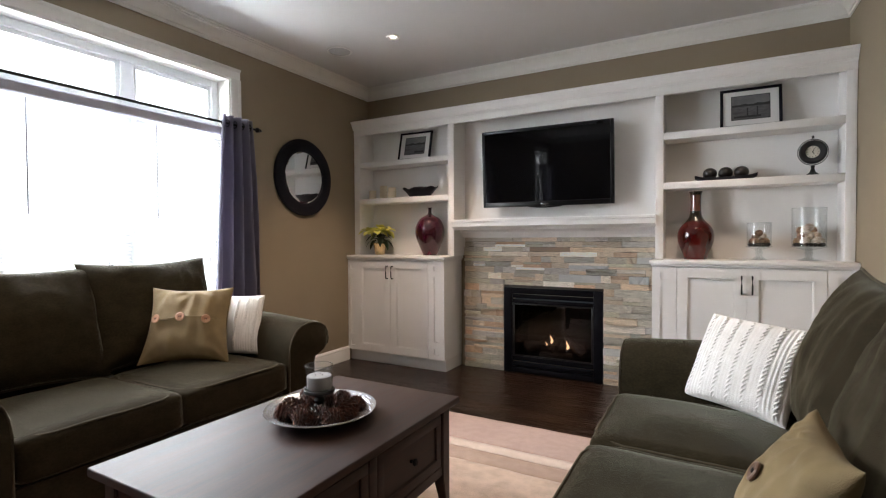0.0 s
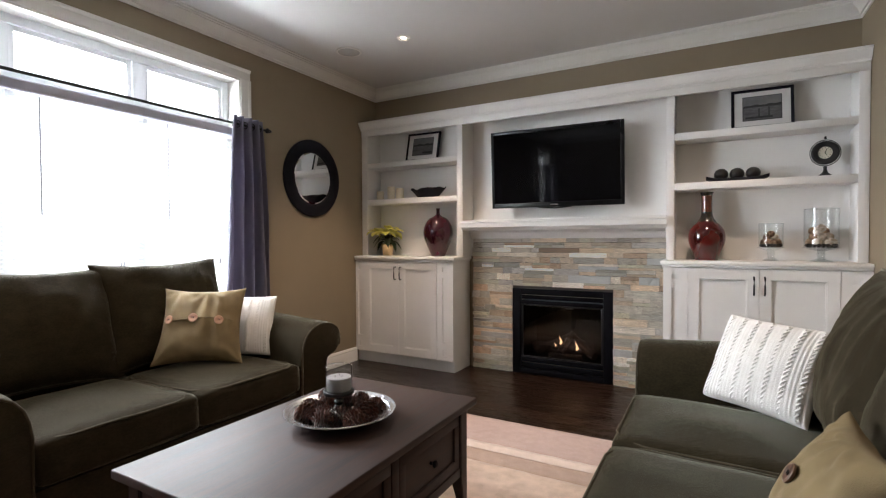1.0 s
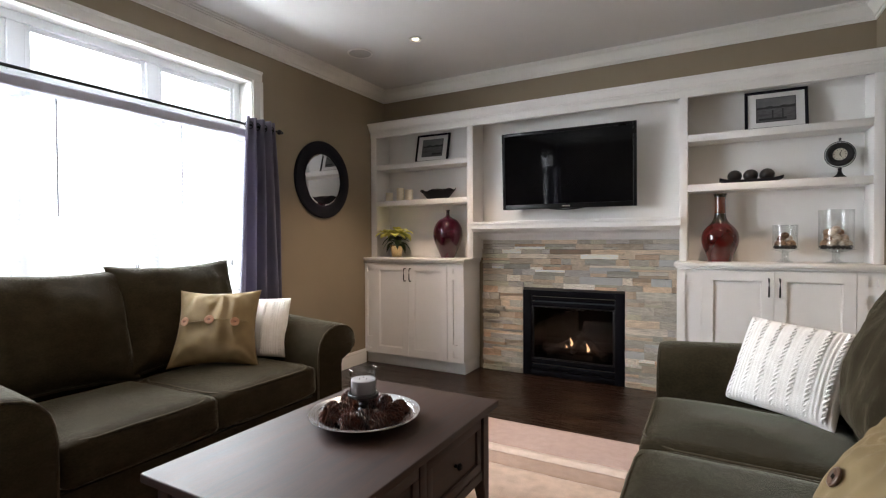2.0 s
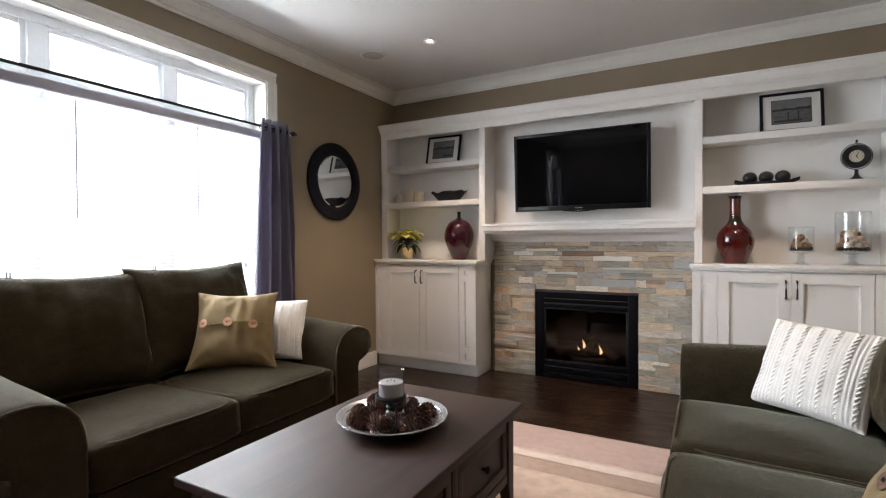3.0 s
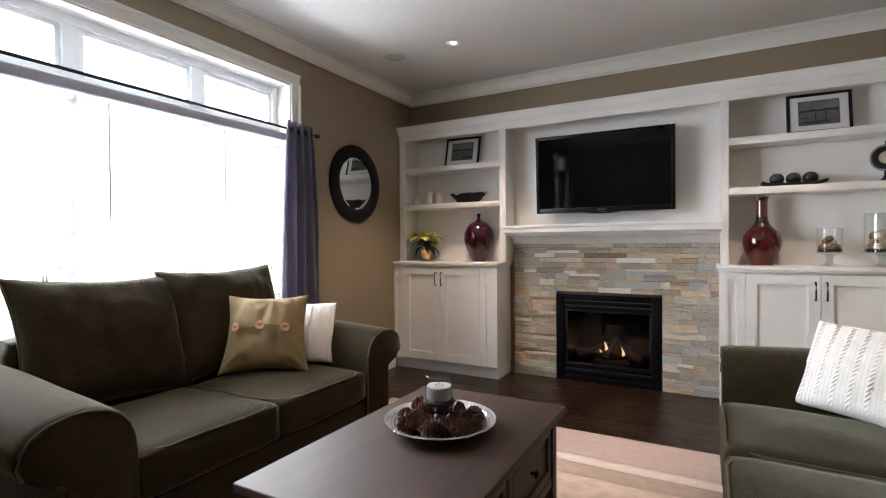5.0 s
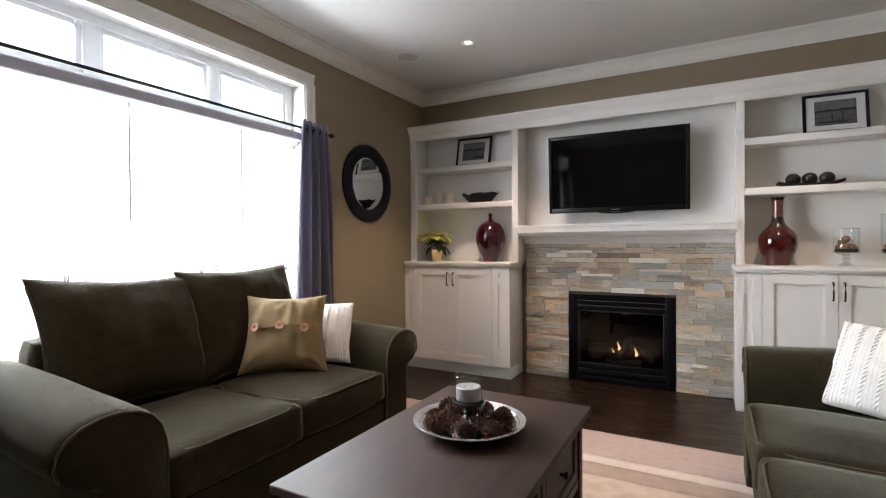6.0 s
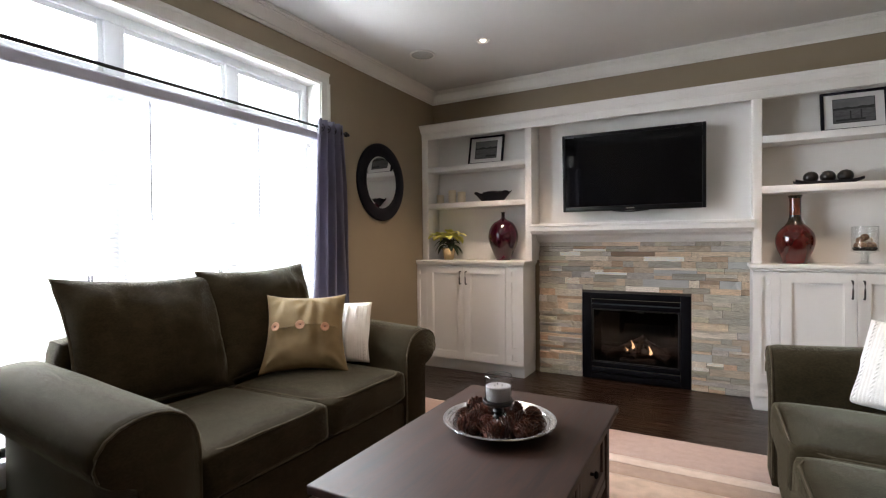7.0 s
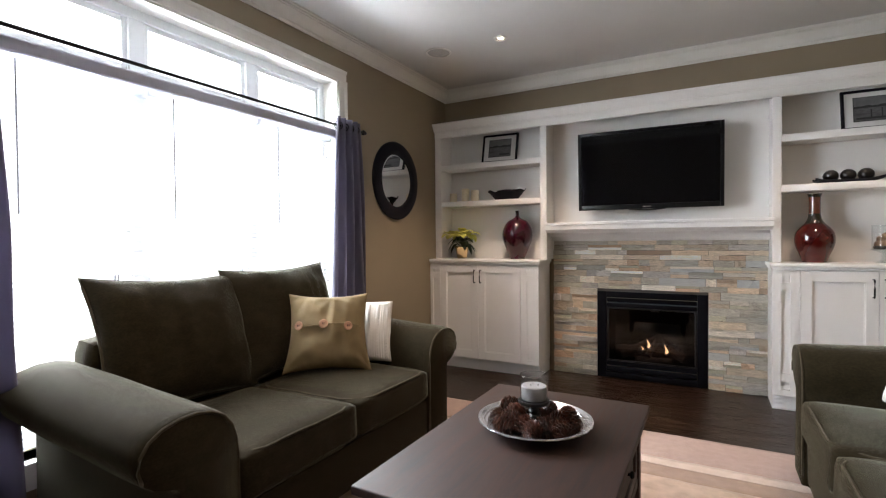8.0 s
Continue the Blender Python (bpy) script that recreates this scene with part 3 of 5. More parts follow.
def curtain(y0, y1, top_y0, top_y1, folds, label, phase=0.0):
    """Gathered cloth hanging from a rod, with a wavy plan that spreads towards the floor."""
    c = thing("curtain", label, "curtain", group="curtains of the large window" if y0 > -0.5 else "curtains of the rear window")
    bm = bmesh.new()
    nz, ny = 30, folds * 14
    rows = []
    for j in range(nz + 1):
        f = j / nz
        z = 2.085 - f * 2.07
        a, b = top_y0 + (y0 - top_y0) * f ** 0.8, top_y1 + (y1 - top_y1) * f ** 0.8
        row = []
        for i in range(ny + 1):
            u = i / ny
            amp = 0.036 + 0.014 * f + 0.006 * noise.noise(Vector((u * 5, f * 2, phase)))
            w = math.sin(2 * math.pi * folds * u + phase + 0.5 * noise.noise(Vector((u * 3, f * 3, 4 + phase))))
            row.append(bm.verts.new((-3.062 + amp * w + 0.008 * noise.noise(Vector((u * 9, f * 4, 9 + phase))), a + (b - a) * u + 0.010 * noise.noise(Vector((f * 4, u * 4, 1))), z)))
        rows.append(row)
    for j in range(nz):
        for i in range(ny):
            bm.faces.new((rows[j][i], rows[j][i + 1], rows[j + 1][i + 1], rows[j + 1][i]))
    cloth = part("cloth", bm, M_CURT, c, smooth=180)
    mod = cloth.modifiers.new("thickness", "SOLIDIFY")
    mod.thickness = 0.003
    for k in range(folds):
        for q in (0.25, 0.75):
            yy = top_y0 + (top_y1 - top_y0) * (k + q) / folds
            ring = [(-3.062 + 0.024 * math.cos(t), yy, 2.03 + 0.024 * math.sin(t)) for t in (2 * math.pi * s / 16 for s in range(16))]
            part("grommet", tube(ring, 0.003, 6, True), M_BLACK, c, "dark metal grommet")
    return c


curtain(2.09, 2.55, 2.205, 2.455, 4, "slate-violet satin curtain gathered beside the window", 0.4)
curtain(-0.12, 0.405, 0.00, 0.345, 5, "slate-violet satin curtain gathered beside the window", 1.3)
curtain(-3.52, -3.06, -3.48, -3.10, 5, "slate-violet satin curtain beside the rear window", 0.9)
curtain(-4.30, -3.86, -4.26, -3.90, 5, "slate-violet satin curtain beside the rear window", 2.1)


def curtain_rod(y0, y1):
    r = thing("curtain_rod", "black metal curtain rod with pointed finials", "curtain rod")
    part("rod", tube([(-3.062, y0, 2.03), (-3.062, y1, 2.03)], 0.0085, 14), M_BLACK, r)
    for y, s in ((y0, -1), (y1, 1)):
        prof = [(0, 0), (0.012, 0), (0.019, 0.010), (0.019, 0.020), (0.010, 0.030), (0.013, 0.036), (0.008, 0.050), (0, 0.062)]
        part("finial", lathe(prof, 20), M_BLACK, r, at=pose(-3.062, y, 2.03, -90 * s, 0, 0))
    for y in (y0 + 0.10, y1 - 0.10):
        b = tube([(WX, y, 2.02), (-3.11, y, 2.015), (-3.07, y, 2.008), (-3.045, y, 2.02)], 0.006, 8)
        merge(b, box(WX, WX + 0.005, y - 0.014, y + 0.014, 1.985, 2.055, 0.002))
        part("bracket", b, M_BLACK, r)


curtain_rod(-0.08, 2.50)
curtain_rod(-4.36, -3.00)


# ---- ceiling fixtures ----
for px, py in POTS:
    t = thing("pot_light", "small recessed warm ceiling spotlight with a white trim ring, lit", "ceiling light", pose(px, py, CZ), "recessed ceiling lights")
    part("trim_ring", lathe([(0.036, -0.001), (0.038, -0.008), (0.050, -0.007), (0.053, 0.0), (0.036, 0.0)], 32, True), M_TRIM, t)
    part("baffle", lathe([(0.036, -0.002), (0.036, 0.03), (0.033, 0.03), (0.033, -0.002)], 32, True), M_STEEL, t)
    part("bulb", lathe([(0, -0.004), (0.018, -0.003), (0.024, 0.002), (0, 0.003)], 24), M_BULB, t, "glowing warm white bulb")
t = thing("ceiling_speaker", "round white in-ceiling loudspeaker grille", "speaker", pose(-2.708, 3.055, CZ))
part("rim", lathe([(0.088, 0), (0.090, -0.006), (0.102, -0.006), (0.104, 0)], 48, True), M_TRIM, t)
part("grille", lathe([(0, -0.004), (0.05, -0.0045), (0.088, -0.003), (0.088, 0.0), (0, 0.0)], 48), M_SPK, t, "fine grey mesh grille")


# ---- built-in wall: base cabinets ----
def panel_recess(b, x0, x1, z0, z1, y, cuts, depth=0.008):
    """A board facing -y with rectangular recesses, (x0, x1, z0, z1) each; returns it in b."""
    xs = sorted({x0, x1, *(c[0] for c in cuts), *(c[1] for c in cuts)})
    zs = sorted({z0, z1, *(c[2] for c in cuts), *(c[3] for c in cuts)})
    for i in range(len(xs) - 1):
        for j in range(len(zs) - 1):
            mx, mz = (xs[i] + xs[i + 1]) / 2, (zs[j] + zs[j + 1]) / 2
            if not any(c[0] < mx < c[1] and c[2] < mz < c[3] for c in cuts):
                box(xs[i], xs[i + 1], y, y + 0.02, zs[j], zs[j + 1], bm=b)
    box(x0 + 0.002, x1 - 0.002, y + depth, y + 0.024, z0 + 0.002, z1 - 0.002, bm=b)
    return b


def handle(parent, x, y, z):
    b = tube([(x, y, z - 0.058), (x, y - 0.026, z - 0.058), (x, y - 0.032, z - 0.045), (x, y - 0.033, z), (x, y - 0.032, z + 0.045), (x, y - 0.026, z + 0.058), (x, y, z + 0.058)], 0.0052, 8)
    part("handle", b, M_BLACK, parent, "black metal bar handle")


def base_cabinet(x0, x1, y0, d0, dm, d1, label):
    """A two-door cabinet between recessed pilasters; x0..x1 its face, d0 dm d1 the door edges."""
    c = thing("base_cabinet", label, "cabinet", group="built-in base cabinets")
    z0, z1 = 0.108, 0.992
    part("body", box(x0 + 0.001, x1 - 0.001, y0 + 0.024, NY - 0.002, z0, z1, 0.002), M_CAB, c)
    part("toe_kick", box(x0 + 0.004, x1 - 0.004, y0 + 0.034, NY - 0.004, 0, z0, 0.002), M_CAB, c)
    for a, b in ((x0, d0 - 0.003), (d1 + 0.003, x1)):
        m, w = (a + b) / 2, 0.026
        cuts = [(m - w, m + w, 0.90, 0.945), (m - w, m + w, 0.262, 0.848), (m - w, m + w, 0.150, 0.205)]
        part("pilaster", panel_recess(bmesh.new(), a, b, z0, z1 - 0.004, y0, cuts, 0.014), M_CAB, c, "white pilaster with square and long recessed panels", smooth=None)
    for a, b, hx in ((d0, dm - 0.0015, dm - 0.030), (dm + 0.0015, d1, dm + 0.030)):
        e = 0.064
        d = part("door", panel_recess(bmesh.new(), a, b, z0 + 0.002, z1 - 0.006, y0 - 0.004, [(a + e, b - e, z0 + 0.072, z1 - 0.072)], 0.014), M_CAB, c, "white shaker door", smooth=None)
        q = 0.008
        bead = bmesh.new()
        xa, xb, za, zb = a + e, b - e, z0 + 0.072, z1 - 0.072
        for X0, X1, Z0, Z1 in ((xa, xb, za, za + q), (xa, xb, zb - q, zb), (xa, xa + q, za + q, zb - q), (xb - q, xb, za + q, zb - q)):
            box(X0, X1, y0 + 0.002, y0 + 0.009, Z0, Z1, 0.0015, bead)
        part("bead", bead, M_CAB, d)
        handle(d, hx, y0 - 0.004, 0.878)
    return c


YB = 3.685
LX0, LX1, RX0, RX1 = WX + 0.004, -2.083, -0.388, EX - 0.004
base_cabinet(LX0, LX1, YB, -3.058, -2.660, -2.250, "white two-door built-in base cabinet with black handles")
base_cabinet(RX0, RX1, YB - 0.005, -0.228, 0.186, 0.605, "white two-door built-in base cabinet with black handles")


def counter(x0, x1, side, label):
    b = box(x0, x1, YB - 0.022, NY - 0.002, 1.008, 1.036, 0.005)
    box(x0 + (0.010 if side > 0 else 0), x1 - (0.010 if side < 0 else 0), YB - 0.012, NY - 0.004, 0.992, 1.008, 0.003, b)
    solid("countertop", b, M_CAB, label, "countertop", group="built-in countertops")


counter(LX0, LX1 + 0.018, -1, "white painted countertop on the base cabinet")
counter(RX0 - 0.018, RX1, 1, "white painted countertop on the base cabinet")

# ---- built-in wall: open shelves, header and niche ----
YU = 3.795
ZT = 2.220


def bookcase(x0, i0, i1, x1, label):
    c = thing("open_shelf_unit", label, "bookshelf", group="built-in open shelf units")
    z0 = 1.037
    part("side_panel", box(x0, i0, YU, NY - 0.001, z0, ZT + 0.05, 0.002), M_CAB, c)
    part("side_panel", box(i1, x1, YU, NY - 0.001, z0, ZT + 0.05, 0.002), M_CAB, c)
    part("back_panel", box(i0, i1, NY - 0.014, NY - 0.002, z0, ZT + 0.05), M_CAB, c)
    for zt in (1.948, 1.590):
        part("shelf", box(i0, i1, YU + 0.002, NY - 0.014, zt - 0.050, zt, 0.003), M_CAB, c)
    return c


bookcase(WX + 0.004, -3.102, -2.098, -2.040, "white built-in open shelf unit with two shelves")
bookcase(-0.379, -0.326, 0.707, EX - 0.004, "white built-in open shelf unit with two shelves")
h = thing("shelf_header", "white header board with crown cornice across the built-in wall", "cornice", kind="structure")
part("header_board", box(WX + 0.003, EX - 0.003, YU - 0.003, YU + 0.030, ZT, 2.30, 0.002), M_CAB, h)
part("top_board", box(WX + 0.003, EX - 0.003, YU + 0.030, NY - 0.001, 2.272, 2.300), M_CAB, h)
HOOD = [(0, 0), (0.010, 0.0), (0.012, 0.014), (0.020, 0.020), (0.026, 0.034), (0.036, 0.052), (0.040, 0.064), (0.048, 0.066), (0.048, 0.082), (0, 0.082)]
part("cornice", sweep(HOOD, "x", WX + 0.003, EX - 0.003, True, (YU - 0.003, 2.274)), M_CAB, h)
part("cornice_top", box(WX + 0.003, EX - 0.003, YU - 0.003, NY - 0.001, 2.345, 2.356), M_CAB, h)

NX0, NX1 = -2.040, -0.379
part("niche_back", box(NX0, NX1, NY - 0.012, NY - 0.002, 1.20, 2.272), M_CAB, thing("tv_niche", "white painted recess above the fireplace mantel", "niche", kind="structure"))

m = thing("mantel_shelf", "white profiled mantel shelf above the stone surround", "mantel")
MANT = [(0.0, 0.0), (0.215, 0.0), (0.224, 0.005), (0.230, 0.014), (0.246, 0.018), (0.252, 0.024), (0.262, 0.026), (0.262, 0.064), (0.272, 0.068), (0.272, 0.086), (0.268, 0.088), (0, 0.088)]
part("top_shelf", sweep(MANT, "x", NX0 - 0.006, NX1 + 0.006, True, (NY - 0.012, 1.272)), M_CAB, m)
BED = [(0, 0), (0.050, 0), (0.056, 0.014), (0.070, 0.020), (0.078, 0.034), (0.098, 0.050), (0.104, 0.074), (0, 0.074)]
part("bed_mould", sweep(BED, "x", NX0, NX1, True, (NY - 0.012, 1.198)), M_CAB, m)

# ---- fireplace ----
FX0, FX1, FZ = -1.647, -0.786, 0.756
f = thing("gas_fireplace", "black framed gas fireplace insert with ceramic logs, lit", "fireplace")
YF = 3.998
b = bmesh.new()
for X0, X1, Z0, Z1 in ((FX0, FX0 + 0.075, 0.004, FZ), (FX1 - 0.075, FX1, 0.004, FZ), (FX0 + 0.075, FX1 - 0.075, FZ - 0.052, FZ), (FX0 + 0.075, FX1 - 0.075, 0.004, 0.052)):
    box(X0, X1, YF, YF + 0.05, Z0, Z1, 0.004, b)
part("surround_frame", b, M_IRON, f)
b = bmesh.new()
for k in range(2):
    box(FX0 + 0.078, FX1 - 0.078, YF + 0.008, YF + 0.03, FZ - 0.092 - 0.046 * k, FZ - 0.056 - 0.046 * k, 0.006, b)
part("upper_louvre", b, M_IRON, f)
b = bmesh.new()
for k in range(2):
    box(FX0 + 0.078, FX1 - 0.078, YF + 0.008, YF + 0.03, 0.058 + 0.050 * k, 0.098 + 0.050 * k, 0.006, b)
part("lower_louvre", b, M_IRON, f)
GX0, GX1, GZ0, GZ1 = FX0 + 0.095, FX1 - 0.095, 0.160, FZ - 0.150
b = bmesh.new()
for X0, X1, Z0, Z1 in ((GX0 - 0.018, GX0, GZ0 - 0.012, GZ1 + 0.012), (GX1, GX1 + 0.018, GZ0 - 0.012, GZ1 + 0.012), (GX0, GX1, GZ1, GZ1 + 0.012), (GX0, GX1, GZ0 - 0.012, GZ0)):
    box(X0, X1, YF + 0.016, YF + 0.04, Z0, Z1, 0.003, b)
part("door_frame", b, M_BLACK, f)
pane = part("glass_pane", box(GX0, GX1, YF + 0.022, YF + 0.027, GZ0, GZ1), M_FIREGLASS, f, "smoked glass pane")
pane.visible_shadow = False
b = bmesh.new()
box(GX0 - 0.01, GX1 + 0.01, YF + 0.42, YF + 0.44, GZ0 - 0.02, GZ1 + 0.02, bm=b)
box(GX0 - 0.03, GX0 - 0.01, YF + 0.042, YF + 0.44, GZ0 - 0.02, GZ1 + 0.02, bm=b)
box(GX1 + 0.01, GX1 + 0.03, YF + 0.042, YF + 0.44, GZ0 - 0.02, GZ1 + 0.02, bm=b)
box(GX0 - 0.03, GX1 + 0.03, YF + 0.042, YF + 0.44, GZ1 + 0.02, GZ1 + 0.04, bm=b)
box(GX0 - 0.03, GX1 + 0.03, YF + 0.042, YF + 0.44, GZ0 - 0.04, GZ0 - 0.02, bm=b)
part("firebox", b, M_FIREBOX, f)


def log(p, q, r, seed):
    a, c = Vector(p), Vector(q)
    pts = [a.lerp(c, i / 9) + noise.noise_vector(Vector((i * 0.7, seed, 0))) * 0.012 for i in range(10)]
    b = tube(pts, r, 14)
    for v in b.verts:
        v.co += noise.noise_vector(v.co * 22 + Vector((seed, 0, 0))) * 0.010
    part("ceramic_log", b, M_LOG, f, "charred ceramic log")


zl = GZ0
log((-1.50, 4.16, zl + 0.05), (-0.98, 4.22, zl + 0.06), 0.050, 1.0)
log((-1.46, 4.10, zl + 0.03), (-1.17, 4.26, zl + 0.17), 0.036, 2.0)
log((-0.95, 4.10, zl + 0.04), (-1.18, 4.24, zl + 0.16), 0.040, 3.0)
log((-1.34, 4.09, zl + 0.00), (-1.06, 4.10, zl + 0.01), 0.030, 4.0)
log((-1.24, 4.08, zl + 0.03), (-1.16, 4.24, zl + 0.20), 0.028, 5.0)


def flame(x, y, z, hgt, wid):
    prof = smooth_profile([(0.0, 0), (wid, hgt * 0.18), (wid * 0.85, hgt * 0.4), (wid * 0.4, hgt * 0.72), (0.0, hgt)], 4)
    b = lathe([(max(r, 0), q) for r, q in prof], 12)
    for v in b.verts:
        v.co.x += 0.008 * math.sin(v.co.z / hgt * 5)
    part("flame", b, M_FLAME, f, "small orange gas flame", at=pose(x, y, z), smooth=180)


flame(-1.240, 4.085, zl + 0.110, 0.085, 0.011)
flame(-1.100, 4.085, zl + 0.070, 0.085, 0.012)
flame(-1.290, 4.100, zl + 0.085, 0.040, 0.006)
part("label_plate", box(-1.235, -1.165, YF + 0.24, YF + 0.244, GZ1 - 0.045, GZ1 - 0.015), M_SPK, f, "small pale metal plate")

# ---- television ----
tv = thing("television", "black flat-screen television on a tilting wall mount", "television", pose(-1.222, 3.848, 1.784, 3.2, 0, 1.5))
w2, h2 = 0.545, 0.325
b = bmesh.new()
for X0, X1, Z0, Z1 in ((-w2, -w2 + 0.026, -h2, h2), (w2 - 0.026, w2, -h2, h2), (-w2 + 0.026, w2 - 0.026, h2 - 0.026, h2), (-w2 + 0.026, w2 - 0.026, -h2, -h2 + 0.040)):
    box(X0, X1, -0.022, 0.012, Z0, Z1, 0.004, b)
part("bezel", b, M_BEZEL, tv, "glossy black bezel")
part("screen", box(-w2 + 0.024, w2 - 0.024, -0.0175, 0.0, -h2 + 0.038, h2 - 0.024), M_SCREEN, tv, "dark switched-off screen")
part("back_shell", box(-w2 + 0.02, w2 - 0.02, 0.012, 0.050, -h2 + 0.02, h2 - 0.02, 0.018), M_BEZEL, tv)
part("lip", tube([(-0.14, -0.012, -h2 + 0.002), (-0.07, -0.014, -h2 - 0.005), (0, -0.015, -h2 - 0.009), (0.07, -0.014, -h2 - 0.005), (0.14, -0.012, -h2 + 0.002)], 0.006, 8), M_BEZEL, tv)
part("logo_bar", box(-0.032, 0.032, -0.0235, -0.0215, -h2 + 0.014, -h2 + 0.024), M_STEEL, tv, "small silver bar")
part("wall_mount", box(-0.16, 0.16, 0.048, 0.135, -0.11, 0.11, 0.008), M_IRON, tv)

# ---- round mirror ----
mr = thing("round_mirror", "round wall mirror with a wide flat black frame", "mirror", pose(WX + 0.002, 3.10, 1.735, 0, 90, 0))
FR = [(0.226, 0.0), (0.228, 0.020), (0.236, 0.026), (0.262, 0.031), (0.300, 0.030), (0.326, 0.024), (0.336, 0.014), (0.336, 0.0)]
part("frame", lathe(FR, 72, True), M_MIRROR_FR, mr)
part("glass", lathe([(0, 0.0125), (0.214, 0.0125), (0.228, 0.010), (0.228, 0.004), (0, 0.004)], 72), M_SILVER, mr, "clear mirror glass", smooth=None)


# ---- sofas ----
ARM = [(0.645, 0.06), (0.645, 0.50), (0.652, 0.560), (0.668, 0.606), (0.700, 0.648), (0.745, 0.674), (0.800, 0.686), (0.860, 0.684), (0.915, 0.670), (0.958, 0.644),
       (0.985, 0.606), (0.992, 0.565), (0.980, 0.524), (0.950, 0.492), (0.910, 0.476), (0.872, 0.462), (0.862, 0.430), (0.862, 0.06)]


def arm_body(s):
    """A rolled arm: the scroll section carried from front to back, with softly rounded front edge."""
    bm = bmesh.new()
    cx, cz0 = 0.80, 0.45
    rows = []
    for y, k in ((0.0, 0.935), (0.006, 0.968), (0.018, 0.988), (0.040, 1.0), (0.2, 1.0), (0.4, 1.0), (0.6, 1.0), (0.8, 1.0), (0.915, 1.0), (0.935, 0.97)):
        row = []
        for x, z in ARM:
            q = Vector((cx + (x - cx) * k, y, cz0 + (z - cz0) * k if z > 0.1 else z))
            q += noise.noise_vector(q * 4 + Vector((s * 5, 0, 0))) * 0.005
            row.append(bm.verts.new((s * q.x, q.y, q.z + 0.060 * y * (1 if z > 0.1 else 0))))
        rows.append(row)
    n = len(ARM)
    for a, b in zip(rows, rows[1:]):
        for i in range(n):
            bm.faces.new((a[i], a[(i + 1) % n], b[(i + 1) % n], b[i]))
    bm.faces.new(rows[0])
    bm.faces.new(rows[-1][::-1])
    return bm


def build_sofa(seats, m, label, category):
    """A sofa with rolled arms; its parts stand along local x, front towards -y."""
    s = thing("loveseat" if seats == 2 else "sofa", label, category, m, "matching olive sofas")
    inner = seats * 0.6425
    d = inner / 2 - 0.645 + 0.0025
    half = inner / 2
    part("base", rounded(inner + 0.40, 0.86, 0.24, 0.025, 6, wobble=0.003), M_SOFA, s, at=pose(0, 0.475, 0.185))
    part("skirt_rail", rounded(inner, 0.06, 0.215, 0.012, 6, wobble=0.002), M_SOFA, s, at=pose(0, 0.045, 0.185))
    for sx in (-1, 1):
        shift = pose(sx * d, 0, 0)
        a = part("arm", arm_body(sx), M_SOFA, s, smooth=60, at=shift)
        pts = [(sx * (0.80 + (x - 0.80) * 0.960), 0.002, 0.45 + (z - 0.45) * 0.960) for x, z in ARM[1:13]]
        part("piping", tube([(sx * 0.651, 0.002, 0.1)] + pts, 0.0052, 7), M_PIPE, a, "corded seam", smooth=180)
    part("back_frame", rounded(inner + 0.17, 0.17, 0.62, 0.05, 8, wobble=0.006), M_SOFA, s, at=pose(0, 0.90, 0.51, 6, 0, 0))
    for k in range(seats):
        cx = (k - (seats - 1) / 2) * 0.6425
        c = part("seat_cushion", rounded(0.638, 0.72, 0.175, 0.035, 14, 0.024, 0.007, k * 3.1 + seats), M_SOFA, s, at=pose(cx, 0.352, 0.381, -1.0, 0, 0), smooth=180)
        ring = []
        for i in range(44):
            t = 2 * math.pi * i / 44
            X, Y = 0.308 * max(-1, min(1, 1.25 * math.cos(t))), 0.350 * max(-1, min(1, 1.25 * math.sin(t)))
            ring.append((X, Y, 0.080 + 0.003 * noise.noise(Vector((X * 6, Y * 6, k)))))
        part("piping", tube(ring, 0.0052, 7, True), M_PIPE, c, "corded seam", smooth=180)
        part("piping", tube([(q[0], q[1], -0.076) for q in ring], 0.0052, 7, True), M_PIPE, c, "corded seam", smooth=180)
        wd, ht = 0.765, 0.628
        bx = cx * (1.06 if seats == 2 else 1.04)
        b = part("back_cushion", pillow_mesh(wd, ht, 0.25, 0.10, 40, 0.014, 7.3 + k * 2 + seats, 0.42), M_SOFA, s, at=pose(bx, 0.800, 0.770 - 0.012 * (k == 0), -20, 0, 1.5 - 3 * (k % 2)) @ pose(0, 0, 0, 0, 2.2 if k == 0 else -0.8, 0), smooth=180)
        part("piping", tube(outline(wd, ht, 0.10), 0.0075, 8, True), M_PIPE, b, "corded seam", smooth=180)
    for sx in (-1, 1):
        for y in (0.06, 0.88):
            part("leg", lathe([(0, 0), (0.020, 0), (0.030, 0.066), (0, 0.066)], 16), M_TABLE, s, "dark tapered wooden foot", at=pose(sx * (half + 0.115), y, 0))
    return s


build_sofa(2, pose(-2.190, 1.338, 0, 0, 0, 90), "dark olive-brown chenille loveseat with rolled arms below the window", "loveseat")
build_sofa(3, pose(-0.395, 1.374, 0, 0, 0, -90), "long dark olive-brown chenille sofa with rolled arms along the side wall", "sofa")


